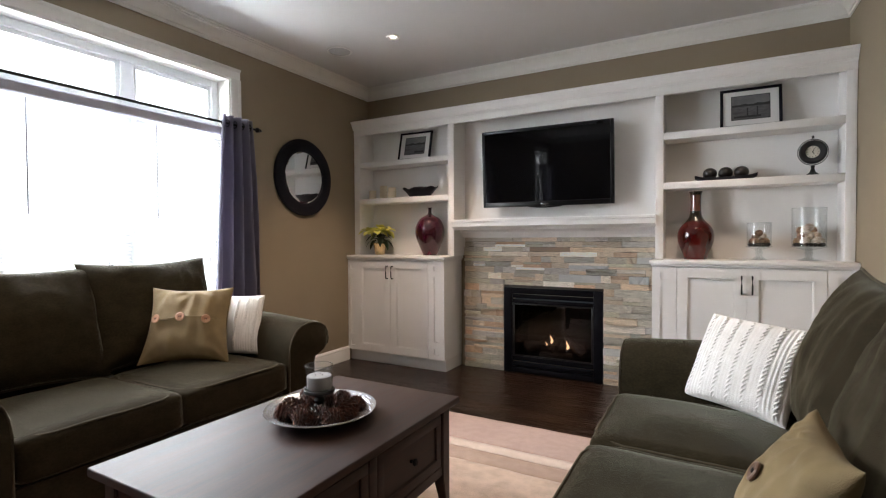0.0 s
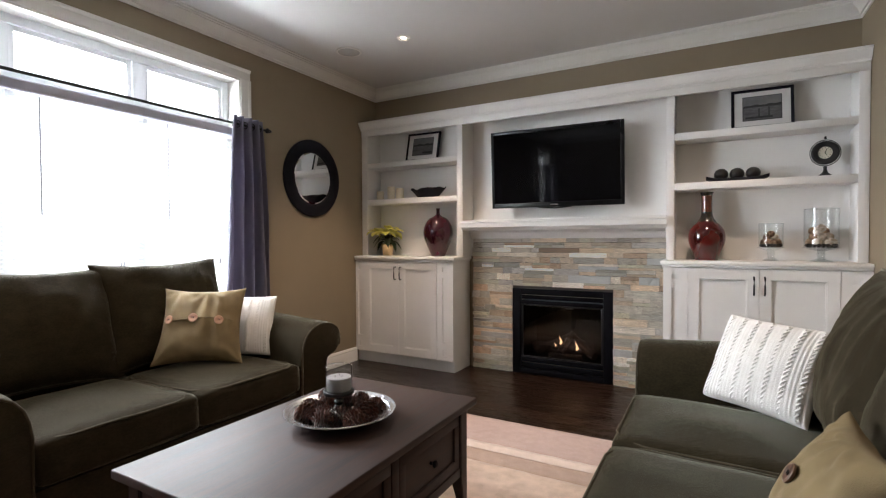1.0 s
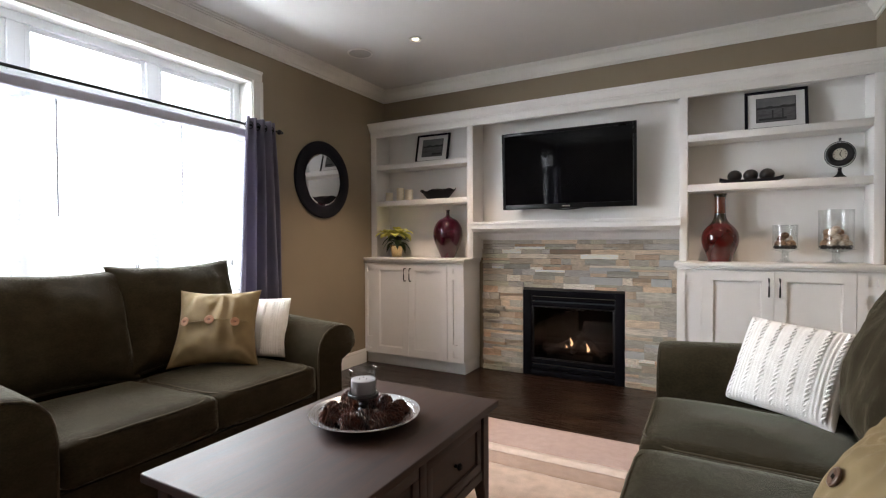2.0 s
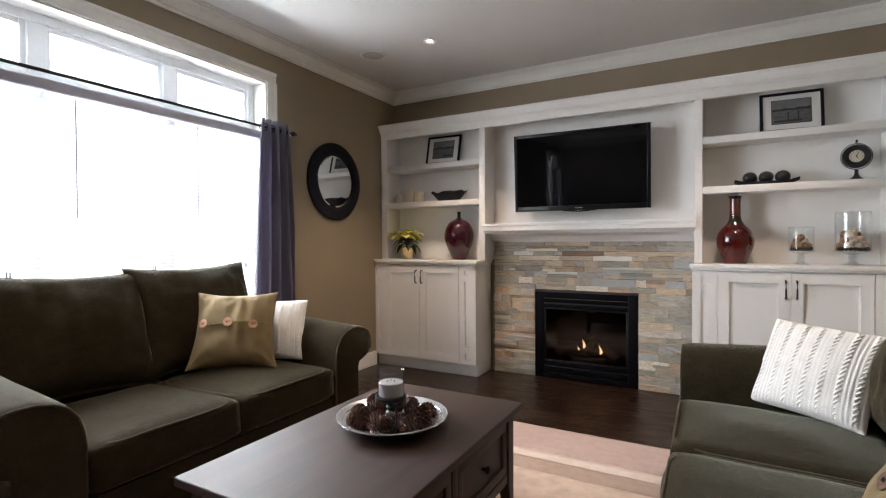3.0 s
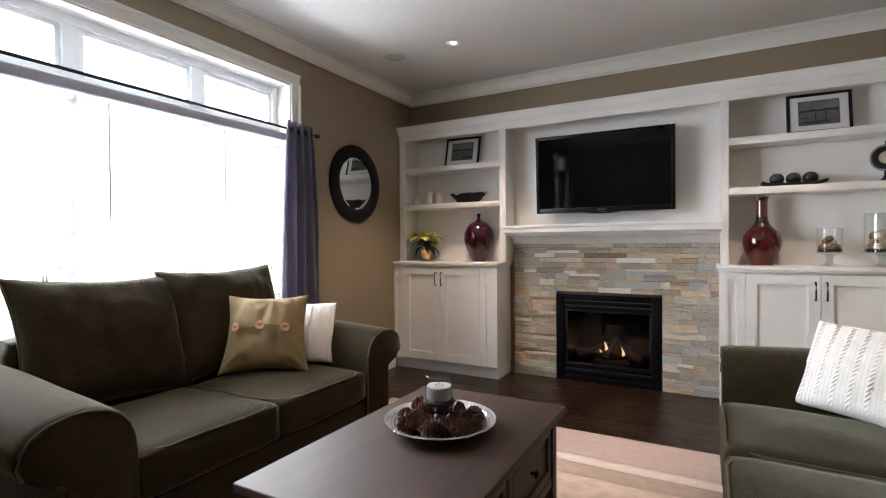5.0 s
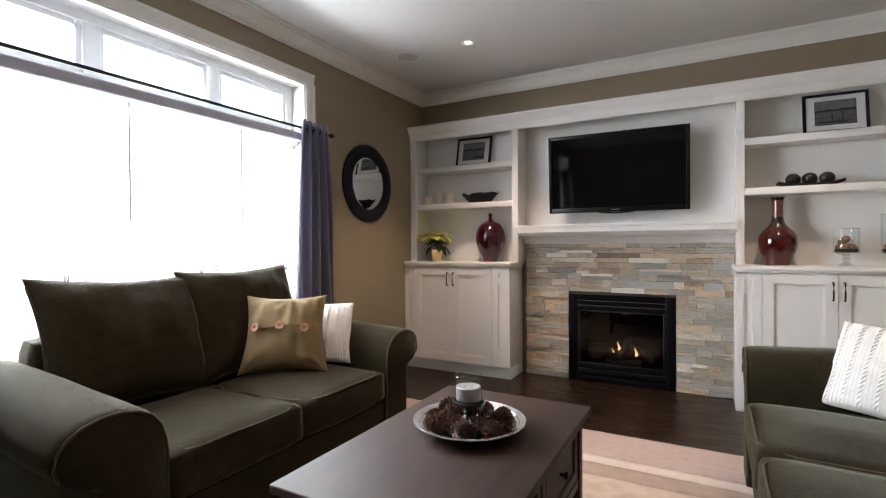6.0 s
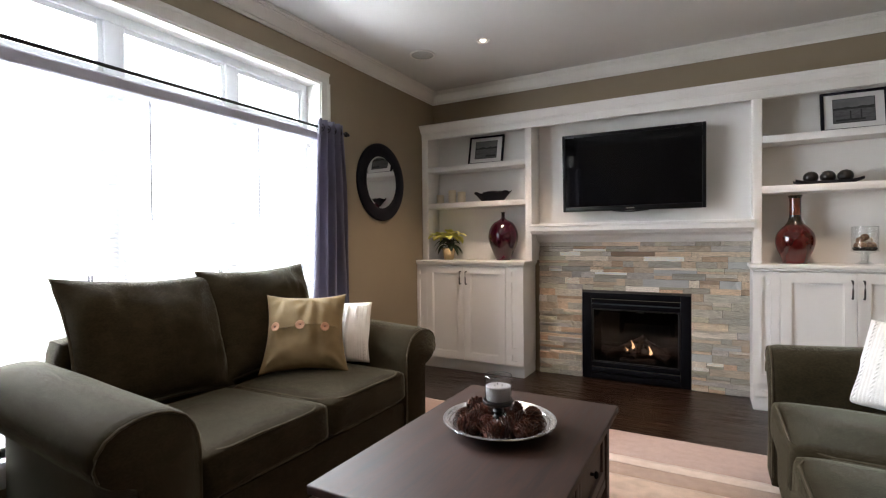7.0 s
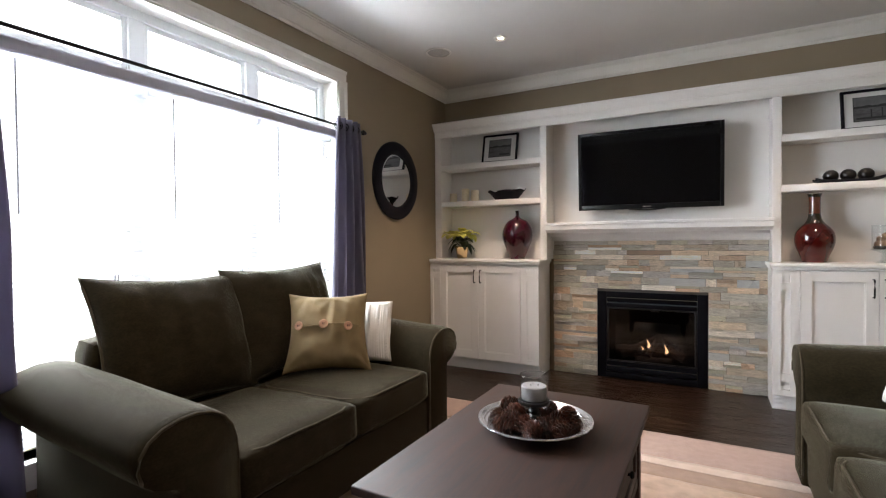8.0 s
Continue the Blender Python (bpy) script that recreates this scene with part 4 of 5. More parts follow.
def throw_pillow(kind, m, w, h, t, label, seed):
    p = thing("throw_pillow", label, "pillow", m, "throw pillows on the loveseats")
    if kind == "gold":
        part("cover", pillow_mesh(w, h, t, 0.125, 56, 0.016 if seed < 5 else 0.013, seed, 0.50, 0, 0.0042), M_GOLD, p, smooth=180)
        rise = 0.020
        fold = [(w * 0.43 * u, -t * 0.5 * max(0.02, 1 - u * u) ** 0.50 - 0.0060, rise + 0.005 * math.sin(3 * u) - 0.012 * u * u) for u in [(i / 12 - 1) * 0.88 for i in range(25)]]
        if seed < 5:
            part("flap_edge", tube(fold, 0.0032, 6), M_GOLD, p, "stitched flap edge", smooth=180)
        for u in ((-0.76, -0.12, 0.52) if seed < 5 else (0.0,)):
            y = -t * 0.5 * (1 - u * u) ** 0.50 - (0.004 if seed < 5 else -0.003)
            b = part("button", lathe([(0, 0), (0.021, 0), (0.025, 0.003), (0.025, 0.007), (0.020, 0.009), (0.014, 0.0065), (0, 0.0065)], 28), M_BUTTON if seed < 5 else M_BUTTON_DK, p, "large round wooden button", at=pose(w * 0.44 * u, y + 0.001, rise - 0.022 * max(0, u) if seed < 5 else 0.015, 90, 0, 40 * u))
            for q in (-0.004, 0.004):
                part("thread", box(q - 0.0015, q + 0.0015, -0.005, 0.005, 0.0065, 0.009), M_TWIG, b)
    else:
        part("cover", pillow_mesh(w, h, t, 0.055, 110, 0.005, seed, 0.40, 0.0050), M_KNIT, p, smooth=180)
        for k, u in enumerate((-0.86, -0.57, -0.285, 0.0, 0.285, 0.57, 0.86)):
            for ph in (0, math.pi):
                pts = []
                for i in range(61):
                    v = (i / 60 * 2 - 1) * 0.93
                    uu = u + 0.034 * math.sin(v * 30 + ph)
                    y = -t * 0.5 * (max(0.0, 1 - uu * uu) * (1 - v * v)) ** 0.40 - 0.0012 - 0.0022 * math.cos(v * 30 + ph)
                    pts.append((w / 2 * uu * (1 - 0.055 * (1 - v * v)), y, h / 2 * v * (1 - 0.055 * (1 - uu * uu))))
                part("cable", tube(pts, 0.0050, 8), M_KNIT, p, "knitted cable", smooth=180)
    return p


def upright(centre, across, lean, twist=0):
    """The pose of a pillow that stands at centre, its width along across (in plan), leaned back by so many degrees."""
    a = math.degrees(math.atan2(across[1], across[0]))
    return pose(*centre, 0, 0, a) @ pose(0, 0, 0, -lean, 0, 0) @ pose(0, 0, 0, 0, twist, 0)


throw_pillow("gold", upright((-2.682, 1.687, 0.699), (0.338, 0.293), 25, 1), 0.470, 0.462, 0.195, "gold-olive linen throw pillow with three large buttons", 1.0)
throw_pillow("knit", upright((-2.655, 1.935, 0.664), (0.36, 0.24), 21, 1), 0.40, 0.375, 0.14, "cream cable-knit throw pillow behind a gold one", 2.0)
throw_pillow("knit", upright((0.116, 2.330, 0.655), (0.345, -0.205), 31, 3), 0.425, 0.405, 0.16, "cream cable-knit throw pillow leaning in the sofa corner", 3.0)
throw_pillow("gold", upright((0.150, 1.262, 0.598), (0.02, -0.43), 27), 0.385, 0.365, 0.175, "gold-olive linen throw pillow with a dark button", 6.0)

# ---- coffee table ----
TX0, TX1, TY0, TY1, TZ = -1.715, -1.002, 0.703, 1.868, 0.485
ct = thing("coffee_table", "dark espresso-stained wooden coffee table with drawers", "coffee table")
part("tabletop", box(TX0, TX1, TY0, TY1, TZ - 0.030, TZ, 0.006, segs=3), M_TABLE, ct)
ix0, ix1, iy0, iy1 = TX0 + 0.034, TX1 - 0.034, TY0 + 0.034, TY1 - 0.034
for x, y in ((ix0, iy0), (ix1, iy0), (ix0, iy1), (ix1, iy1)):
    b = bmesh.new()
    sx, sy = (1 if x == ix0 else -1), (1 if y == iy0 else -1)
    rows = []
    for z, k in ((0.014, 0.034), (0.150, 0.058), (TZ - 0.030, 0.058)):
        rows.append([b.verts.new(q) for q in ((x, y, z), (x + sx * k, y, z), (x + sx * k, y + sy * k, z), (x, y + sy * k, z))])
    for a, c in zip(rows, rows[1:]):
        for i in range(4):
            b.faces.new((a[i], a[(i + 1) % 4], c[(i + 1) % 4], c[i]))
    b.faces.new(rows[0]); b.faces.new(rows[-1])
    bmesh.ops.bevel(b, geom=b.edges[:], offset=0.003, segments=2, affect="EDGES")
    part("leg", b, M_TABLE, ct)
part("end_panel", box(ix0 + 0.058, ix1 - 0.058, iy1 - 0.030, iy1 - 0.010, 0.150, TZ - 0.030, 0.002), M_TABLE, ct)
part("end_panel", box(ix0 + 0.058, ix1 - 0.058, iy0 + 0.010, iy0 + 0.030, 0.150, TZ - 0.030, 0.002), M_TABLE, ct)
part("bottom_board", box(ix0 + 0.012, ix1 - 0.012, iy0 + 0.012, iy1 - 0.012, 0.150, 0.165), M_TABLE, ct)
ym = (iy0 + iy1) / 2
for sx, x in ((1, ix1), (-1, ix0)):
    b = bmesh.new()
    xa, xb = sorted((x - sx * 0.006, x - sx * 0.030))
    box(xa, xb, iy0 + 0.058, iy1 - 0.058, TZ - 0.058, TZ - 0.030, 0.002, b)
    box(xa, xb, iy0 + 0.058, iy1 - 0.058, 0.153, 0.192, 0.002, b)
    box(xa, xb, ym - 0.022, ym + 0.022, 0.192, TZ - 0.058, 0.002, b)
    part("side_rail", b, M_TABLE, ct)
    for y0, y1 in ((iy0 + 0.062, ym - 0.026), (ym + 0.026, iy1 - 0.062)):
        b = bmesh.new()
        z0, z1, e = 0.196, TZ - 0.062, 0.040
        xa, xb = sorted((x - sx * 0.008, x - sx * 0.028))
        box(xa, xb, y0, y1, z0, z0 + e, 0.002, b)
        box(xa, xb, y0, y1, z1 - e, z1, 0.002, b)
        box(xa, xb, y0, y0 + e, z0 + e, z1 - e, 0.002, b)
        box(xa, xb, y1 - e, y1, z0 + e, z1 - e, 0.002, b)
        xa, xb = sorted((x - sx * 0.018, x - sx * 0.030))
        box(xa, xb, y0 + e - 0.002, y1 - e + 0.002, z0 + e - 0.002, z1 - e + 0.002, bm=b)
        d = part("drawer", b, M_TABLE, ct, "panelled drawer front")
        part("knob", lathe([(0, 0), (0.007, 0), (0.006, 0.012), (0.014, 0.018), (0.015, 0.024), (0.009, 0.030), (0, 0.031)], 20), M_IRON, d, "dark round knob", at=pose(x - sx * 0.018, (y0 + y1) / 2, (z0 + z1) / 2, 0, 90 * sx, 0))

# ---- dish with pinecones and candle ----
DX, DY = -1.360, 1.366
dish = lathe([(0, 0.004), (0.10, 0.004), (0.105, 0.0), (0.112, 0.003), (0.150, 0.012), (0.196, 0.030), (0.222, 0.044), (0.2275, 0.047), (0.226, 0.051), (0.216, 0.049), (0.212, 0.046),
              (0.202, 0.043), (0.198, 0.039), (0.188, 0.036), (0.183, 0.031), (0.172, 0.028), (0.166, 0.023), (0.150, 0.019), (0.110, 0.012), (0, 0.010)], 72)
solid("pewter_dish", dish, M_STEEL, "wide round pewter dish with ridged rim holding pinecones", "dish", pose(DX, DY, TZ) @ Matrix.Diagonal((0.955, 0.955, 1.0, 1)))
st = thing("candle_holder", "black pedestal candle holder with a grey candle in a clear glass", "candle holder", pose(-1.360, 1.358, TZ + 0.010))
part("pedestal", lathe(smooth_profile([(0, 0), (0.050, 0.0), (0.046, 0.010), (0.018, 0.022), (0.013, 0.034), (0.022, 0.045), (0.015, 0.057), (0.021, 0.068), (0.016, 0.080), (0.030, 0.092), (0.056, 0.098), (0.060, 0.104), (0.060, 0.112), (0.054, 0.113), (0.052, 0.108), (0, 0.107)], 3), 32), M_BLACK, st, "turned black metal stem with a cup plate")
part("glass_cup", lathe([(0, 0.1085), (0.046, 0.1085), (0.051, 0.112), (0.0525, 0.205), (0.0515, 0.207), (0.0500, 0.205), (0.0488, 0.115), (0, 0.113)], 40), M_CUP, st, "clear glass cup")
part("rim", tube([(0.0515 * math.cos(k * math.pi / 16), 0.0515 * math.sin(k * math.pi / 16), 0.206) for k in range(32)], 0.0016, 6, True), M_RIM, st, "bright glass rim", smooth=180)
part("candle", lathe([(0, 0.114), (0.046, 0.114), (0.0480, 0.118), (0.0480, 0.163), (0.044, 0.166), (0.0, 0.164)], 40), M_WAX_GREY, st, "pale wax candle")
for k in range(3):
    a = 2 * math.pi * k / 3
    part("wick", tube([(0.015 * math.cos(a), 0.015 * math.sin(a), 0.163), (0.017 * math.cos(a), 0.015 * math.sin(a), 0.172)], 0.0012, 5), M_IRON, st)


def pinecone_mesh(length, radius, seed):
    """Woody scales set in a spiral round a spindle."""
    bm = bmesh.new()
    merge(bm, lathe([(0, 0), (radius * 0.42, length * 0.15), (radius * 0.46, length * 0.45), (radius * 0.25, length * 0.85), (0, length)], 10))
    rng = random.Random(seed)
    n = 84
    for i in range(n):
        f = (i + 0.5) / n
        a = i * 2.39996
        r = radius * (math.sin(math.pi * (0.12 + 0.82 * f)) ** 0.75)
        z = length * (0.02 + 0.93 * f)
        w = radius * 0.27 * (0.55 + 0.55 * math.sin(math.pi * min(1, 0.15 + f * 0.85)))
        tilt = radians(-15 + 75 * f + rng.uniform(-8, 8))
        out, side = Vector((math.cos(a), math.sin(a), 0)), Vector((-math.sin(a), math.cos(a), 0))
        d = out * math.cos(tilt) + Vector((0, 0, 1)) * math.sin(tilt)
        nrm = side.cross(d)
        root = out * r * 0.42 + Vector((0, 0, z))
        tip = root + d * (r * 0.62 + 0.006)
        t = 0.0016
        p = [root - side * w * 0.35, root + side * w * 0.35, root.lerp(tip, 0.75) + side * w, tip + nrm * 0.003, root.lerp(tip, 0.75) - side * w]
        lo = [bm.verts.new(q - nrm * t) for q in p]
        hi = [bm.verts.new(q + nrm * t) for q in p]
        bm.faces.new(lo[::-1]); bm.faces.new(hi)
        for k in range(5):
            bm.faces.new((lo[k], lo[(k + 1) % 5], hi[(k + 1) % 5], hi[k]))
    return bm


cones = [mesh_of("pinecone", pinecone_mesh(L, R, sd), M_CONE, None) for L, R, sd in ((0.090, 0.038, 1), (0.078, 0.040, 2), (0.084, 0.035, 3))]
rng = random.Random(11)
for k in range(15):
    a = 2 * math.pi * k / 15 + rng.uniform(-0.12, 0.12)
    r = (0.136, 0.096)[k % 2] + rng.uniform(-0.008, 0.008)
    ob = new("pinecone", cones[k % 3])
    s = rng.uniform(0.78, 0.95)
    ob.matrix_basis = pose(DX + r * math.cos(a), DY + r * math.sin(a), TZ + 0.044 + (0.010 if k % 3 == 0 else 0), rng.uniform(50, 100), rng.uniform(-20, 20), rng.uniform(0, 360)) @ Matrix.Diagonal((s, s, s, 1)) @ pose(0, 0, -0.04)
    tagged(ob, "open brown pinecone lying in the pewter dish", "pinecone", "pinecones in the dish")

# ---- rug ----
def pile(x0, x1, y0, y1, z, amp, seed, step=0.022):
    """A slab of carpet pile with an uneven top."""
    nx, ny = max(2, int((x1 - x0) / step)), max(2, int((y1 - y0) / step))
    verts, faces = [], []
    for j in range(ny + 1):
        for i in range(nx + 1):
            x, y = x0 + (x1 - x0) * i / nx, y0 + (y1 - y0) * j / ny
            e = min(i, nx - i, j, ny - j) == 0
            wig = 0.004 * noise.noise(Vector((x * 14, y * 14, seed))) if e else 0
            verts.append((x, y + wig, z * (0.75 if e else 1) + amp * noise.noise(Vector((x * 30, y * 30, seed))) + amp * noise.noise(Vector((x * 9, y * 9, seed)))))
    for j in range(ny):
        for i in range(nx):
            a = j * (nx + 1) + i
            faces.append((a, a + 1, a + nx + 2, a + nx + 1))
    n = len(verts)
    rim = [i for i in range(nx + 1)] + [(j + 1) * (nx + 1) - 1 for j in range(1, ny + 1)] + [ny * (nx + 1) + i for i in range(nx - 1, -1, -1)] + [j * (nx + 1) for j in range(ny - 1, 0, -1)]
    verts += [(verts[i][0], verts[i][1], 0.001) for i in rim]
    for k in range(len(rim)):
        q = (k + 1) % len(rim)
        faces.append((rim[k], n + k, n + q, rim[q]))
    bm = bmesh.new()
    vs = [bm.verts.new(v) for v in verts]
    for f_ in faces:
        bm.faces.new([vs[i] for i in f_])
    return bm


rug = thing("area_rug", "beige striped area rug with a shaggy ivory middle", "rug")
rx0, rx1 = -2.62, -0.12
for nm, y0, y1, z, amp, mat, lb in (("border_band", 2.475, 2.850, 0.011, 0.0008, M_RUG1, "flat blush-beige end band"), ("stripe", 2.390, 2.475, 0.015, 0.0016, M_RUG2, "raised cream stripe"),
                                    ("inner_band", 2.236, 2.390, 0.011, 0.0008, M_RUG3, "flat tan band"), ("middle_field", 0.35, 2.236, 0.015, 0.0022, M_RUG4, "shaggy ivory middle field"),
                                    ("inner_band", 0.196, 0.35, 0.011, 0.0008, M_RUG3, "flat tan band"), ("stripe", 0.111, 0.196, 0.015, 0.0016, M_RUG2, "raised cream stripe"),
                                    ("border_band", -0.264, 0.111, 0.011, 0.0008, M_RUG1, "flat blush-beige end band")):
    part(nm, pile(rx0, rx1, y0, y1, z, amp, y0 * 3, 0.03 if nm != "middle_field" else 0.025), mat, rug, lb, smooth=180)

# ---- things on the shelves ----
def picture(w, h, m, label, scene_kind):
    p = thing("framed_picture", label, "picture frame", m, "framed pictures on the top shelves")
    e, b = 0.019, bmesh.new()
    for X0, X1, Z0, Z1 in ((-w / 2, w / 2, 0, e), (-w / 2, w / 2, h - e, h), (-w / 2, -w / 2 + e, e, h - e), (w / 2 - e, w / 2, e, h - e)):
        box(X0, X1, -0.010, 0.010, Z0, Z1, 0.002, b)
    part("frame", b, M_MIRROR_FR, p, "thin black frame")
    part("mount", box(-w / 2 + e, w / 2 - e, -0.003, 0.006, e, h - e), M_MAT, p, "white mount board")
    mx, mz = w * 0.185, h * 0.20
    x0, x1, z0, z1 = -w / 2 + mx, w / 2 - mx, mz, h - mz * 0.92
    q = part("print", box(x0, x1, -0.0045, -0.003, z0, z1), M_P2, p, "black and white landscape photograph")
    x0, x1, z0, z1 = x0 + 0.004, x1 - 0.004, z0 + 0.004, z1 - 0.004
    hz = z0 + (z1 - z0) * 0.58
    part("water", box(x0, x1, -0.0052, -0.0045, z0, hz), M_P3, q)
    part("sky", box(x0, x1, -0.0052, -0.0045, hz, z1), M_P1, q)
    hill = bmesh.new()
    n = 24
    lo = [hill.verts.new((x0 + (x1 - x0) * i / n, -0.0058, hz - 0.006)) for i in range(n + 1)]
    hi = [hill.verts.new((x0 + (x1 - x0) * i / n, -0.0058, hz + (z1 - z0) * (0.04 + 0.09 * abs(noise.noise(Vector((i * 0.17, w * 9, 3.3))) + 0.3)))) for i in range(n + 1)]
    for i in range(n):
        hill.faces.new((lo[i], lo[i + 1], hi[i + 1], hi[i]))
    part("hills", hill, M_P2, q)
    if scene_kind == "posts":
        for u, t in ((0.42, 0.36), (0.68, 0.40)):
            xx = x0 + (x1 - x0) * u
            part("post", box(xx - 0.004, xx + 0.004, -0.0062, -0.0052, z0 + 0.02, z0 + 0.02 + (z1 - z0) * t), M_P2, q)
        part("bank", box(x0 + 0.012, x1 - 0.05, -0.0060, -0.0052, z0 + 0.010, z0 + 0.024, 0.0), M_P2, q)
    else:
        part("bank", box(x0 + (x1 - x0) * 0.5, x1 - 0.006, -0.0060, -0.0052, z0 + 0.012, z0 + 0.030), M_P2, q)
    return p


picture(0.352, 0.288, pose(-2.535, 3.905, 1.949, -14, 0, 3), "small black-framed black and white landscape picture", "bank")
picture(0.366, 0.286, pose(0.212, 3.905, 1.949, -10, 0, 1.5), "black-framed black and white picture of posts in water", "posts")

for x, r, hgt in ((-3.022, 0.036, 0.088), (-2.887, 0.038, 0.128), (-2.785, 0.040, 0.108)):
    b = lathe([(0, 0), (r, 0), (r, hgt - 0.004), (r - 0.004, hgt), (r - 0.012, hgt - 0.003), (0, hgt - 0.006)], 32)
    merge(b, tube([(0, 0, hgt - 0.006), (0.001, 0, hgt + 0.007)], 0.0012, 5))
    solid("pillar_candle", b, M_WAX, "ivory pillar candle on the middle shelf", "candle", pose(x, 3.90, 1.591), "pillar candles")

# boat-shaped bowl
bm = bmesh.new()
rows = []
for j, (k, z) in enumerate(((0.0, 0.004), (0.52, 0.0), (0.60, 0.006), (0.86, 0.052), (1.0, 0.078), (0.97, 0.080), (0.83, 0.054), (0.57, 0.014), (0.0, 0.012))):
    row = []
    for i in range(48):
        a = 2 * math.pi * i / 48
        up = 0.009 * math.sin(a * 7) * (1 if 3 < j < 6 else 0.3 if j in (3, 6) else 0) + 0.012 * abs(math.cos(a)) ** 4 * (k if j > 2 else 0)
        row.append(bm.verts.new((0.190 * k * math.cos(a), 0.088 * k * math.sin(a), z + up)))
    rows.append(row)
for a, b in zip(rows, rows[1:]):
    for i in range(48):
        bm.faces.new((a[i], a[(i + 1) % 48], b[(i + 1) % 48], b[i]))
bmesh.ops.remove_doubles(bm, verts=bm.verts[:], dist=1e-5)
bw = thing("oval_bowl", "black oval boat-shaped bowl filled with dark pods", "bowl", pose(-2.450, 3.885, 1.591))
part("bowl", bm, M_MIRROR_FR, bw, smooth=60)
rng = random.Random(4)
for k in range(14):
    a = rng.uniform(0, 6.28)
    q = rng.uniform(0, 0.75) ** 0.5
    b = bmesh.new()
    bmesh.ops.create_icosphere(b, subdivisions=2, radius=0.024)
    for v in b.verts:
        v.co *= 1 + 0.35 * noise.noise(v.co * 60 + Vector((k, 0, 0)))
    part("pod", b, M_TWIG, bw, "dark dried pod", at=pose(0.140 * q * math.cos(a), 0.055 * q * math.sin(a), 0.066 + 0.012 * (1 - q), rng.uniform(0, 90), 0, rng.uniform(0, 90)), smooth=180)

# glazed vases
solid("tall_vase", lathe(smooth_profile([(0, 0), (0.064, 0.0), (0.068, 0.010), (0.096, 0.075), (0.130, 0.160), (0.139, 0.220), (0.128, 0.285), (0.092, 0.345), (0.040, 0.376), (0.019, 0.392), (0.0155, 0.415), (0.0165, 0.438), (0.021, 0.446), (0.016, 0.447), (0.010, 0.430), (0.010, 0.400), (0, 0.395)], 5), 64), M_MAROON,
      "glossy oxblood ovoid ceramic vase with a thin neck", "vase", pose(-2.350, 3.895, 1.037), smooth=180)
v = thing("glazed_bottle_vase", "glossy red-brown ceramic bottle vase with a dark drip neck", "vase", pose(-0.120, 3.890, 1.037))
body = smooth_profile([(0, 0), (0.070, 0.0), (0.074, 0.008), (0.088, 0.050), (0.112, 0.110), (0.1195, 0.162), (0.112, 0.210), (0.088, 0.247), (0.060, 0.275)], 6)
part("body", lathe(body, 64), M_RED, v, "red-brown glazed body", smooth=180)
drip = lathe(smooth_profile([(0.066, 0.2695), (0.0605, 0.2765), (0.050, 0.292), (0.041, 0.312), (0.037, 0.332), (0.036, 0.345)], 4), 64)
for q in drip.verts:
    if q.co.z < 0.285:
        a = math.atan2(q.co.y, q.co.x)
        dz = 0.020 * (0.5 + 0.5 * math.sin(a * 7)) ** 2 * (0.285 - q.co.z) / 0.016
        q.co.z -= dz
        q.co.xy *= 1 + dz * 7.5
part("drip_glaze", drip, M_DRIP, v, "dark drip glaze on the shoulder", smooth=180)
part("neck", lathe(smooth_profile([(0.036, 0.345), (0.0345, 0.380), (0.0345, 0.430), (0.036, 0.462)], 4), 48), M_NECK, v, "rust-coloured neck", smooth=180)
part("lip", lathe(smooth_profile([(0.036, 0.462), (0.040, 0.475), (0.0435, 0.482), (0.0425, 0.486), (0.036, 0.480), (0.032, 0.455), (0.030, 0.36), (0, 0.35)], 4), 48), M_DRIP, v, "dark flared lip", smooth=180)


# poinsettia
def leaf_mesh(length, width, droop, mat, seed):
    bm = bmesh.new()
    n = 7
    rows = []
    for i in range(n + 1):
        s = i / n
        w = width * (math.sin(math.pi * (0.06 + 0.94 * s) ** 0.85) ** 0.8) * (1 if i < n else 0) + 0.0006
        z = 0.25 * length * math.sin(s * 1.6) - droop * length * s * s
        rows.append([bm.verts.new((s * length, -w, z + 0.18 * w)), bm.verts.new((s * length, 0, z)), bm.verts.new((s * length, w, z + 0.18 * w))])
    for a, b in zip(rows, rows[1:]):
        for k in range(2):
            bm.faces.new((a[k], a[k + 1], b[k + 1], b[k]))
    lay = bmesh.ops.extrude_face_region(bm, geom=bm.faces[:])
    for q in lay["geom"]:
        if isinstance(q, bmesh.types.BMVert):
            q.co.z += 0.0012
    return mesh_of("leaf", bm, mat, 180)


pl = thing("poinsettia", "potted yellow poinsettia with dark leaves in a gold pot", "plant", pose(-2.918, 3.875, 1.037) @ Matrix.Diagonal((1.08, 1.08, 1.06, 1)))
part("pot", lathe([(0, 0), (0.040, 0), (0.044, 0.005), (0.062, 0.098), (0.066, 0.104), (0.064, 0.112), (0.058, 0.110), (0.054, 0.09), (0, 0.088)], 40), M_GOLDPOT, pl, "tapered shiny gold pot")
part("soil", lathe([(0, 0.088), (0.053, 0.088), (0.053, 0.094), (0, 0.098)], 24), M_TWIG, pl, "dark soil")
green = [leaf_mesh(0.115, 0.030, 0.85, M_LEAF, 1), leaf_mesh(0.095, 0.026, 0.45, M_LEAF, 2)]
yellow = [leaf_mesh(0.125, 0.042, 0.40, M_BRACT, 3), leaf_mesh(0.100, 0.037, 0.16, M_BRACT, 4)]
rng = random.Random(8)
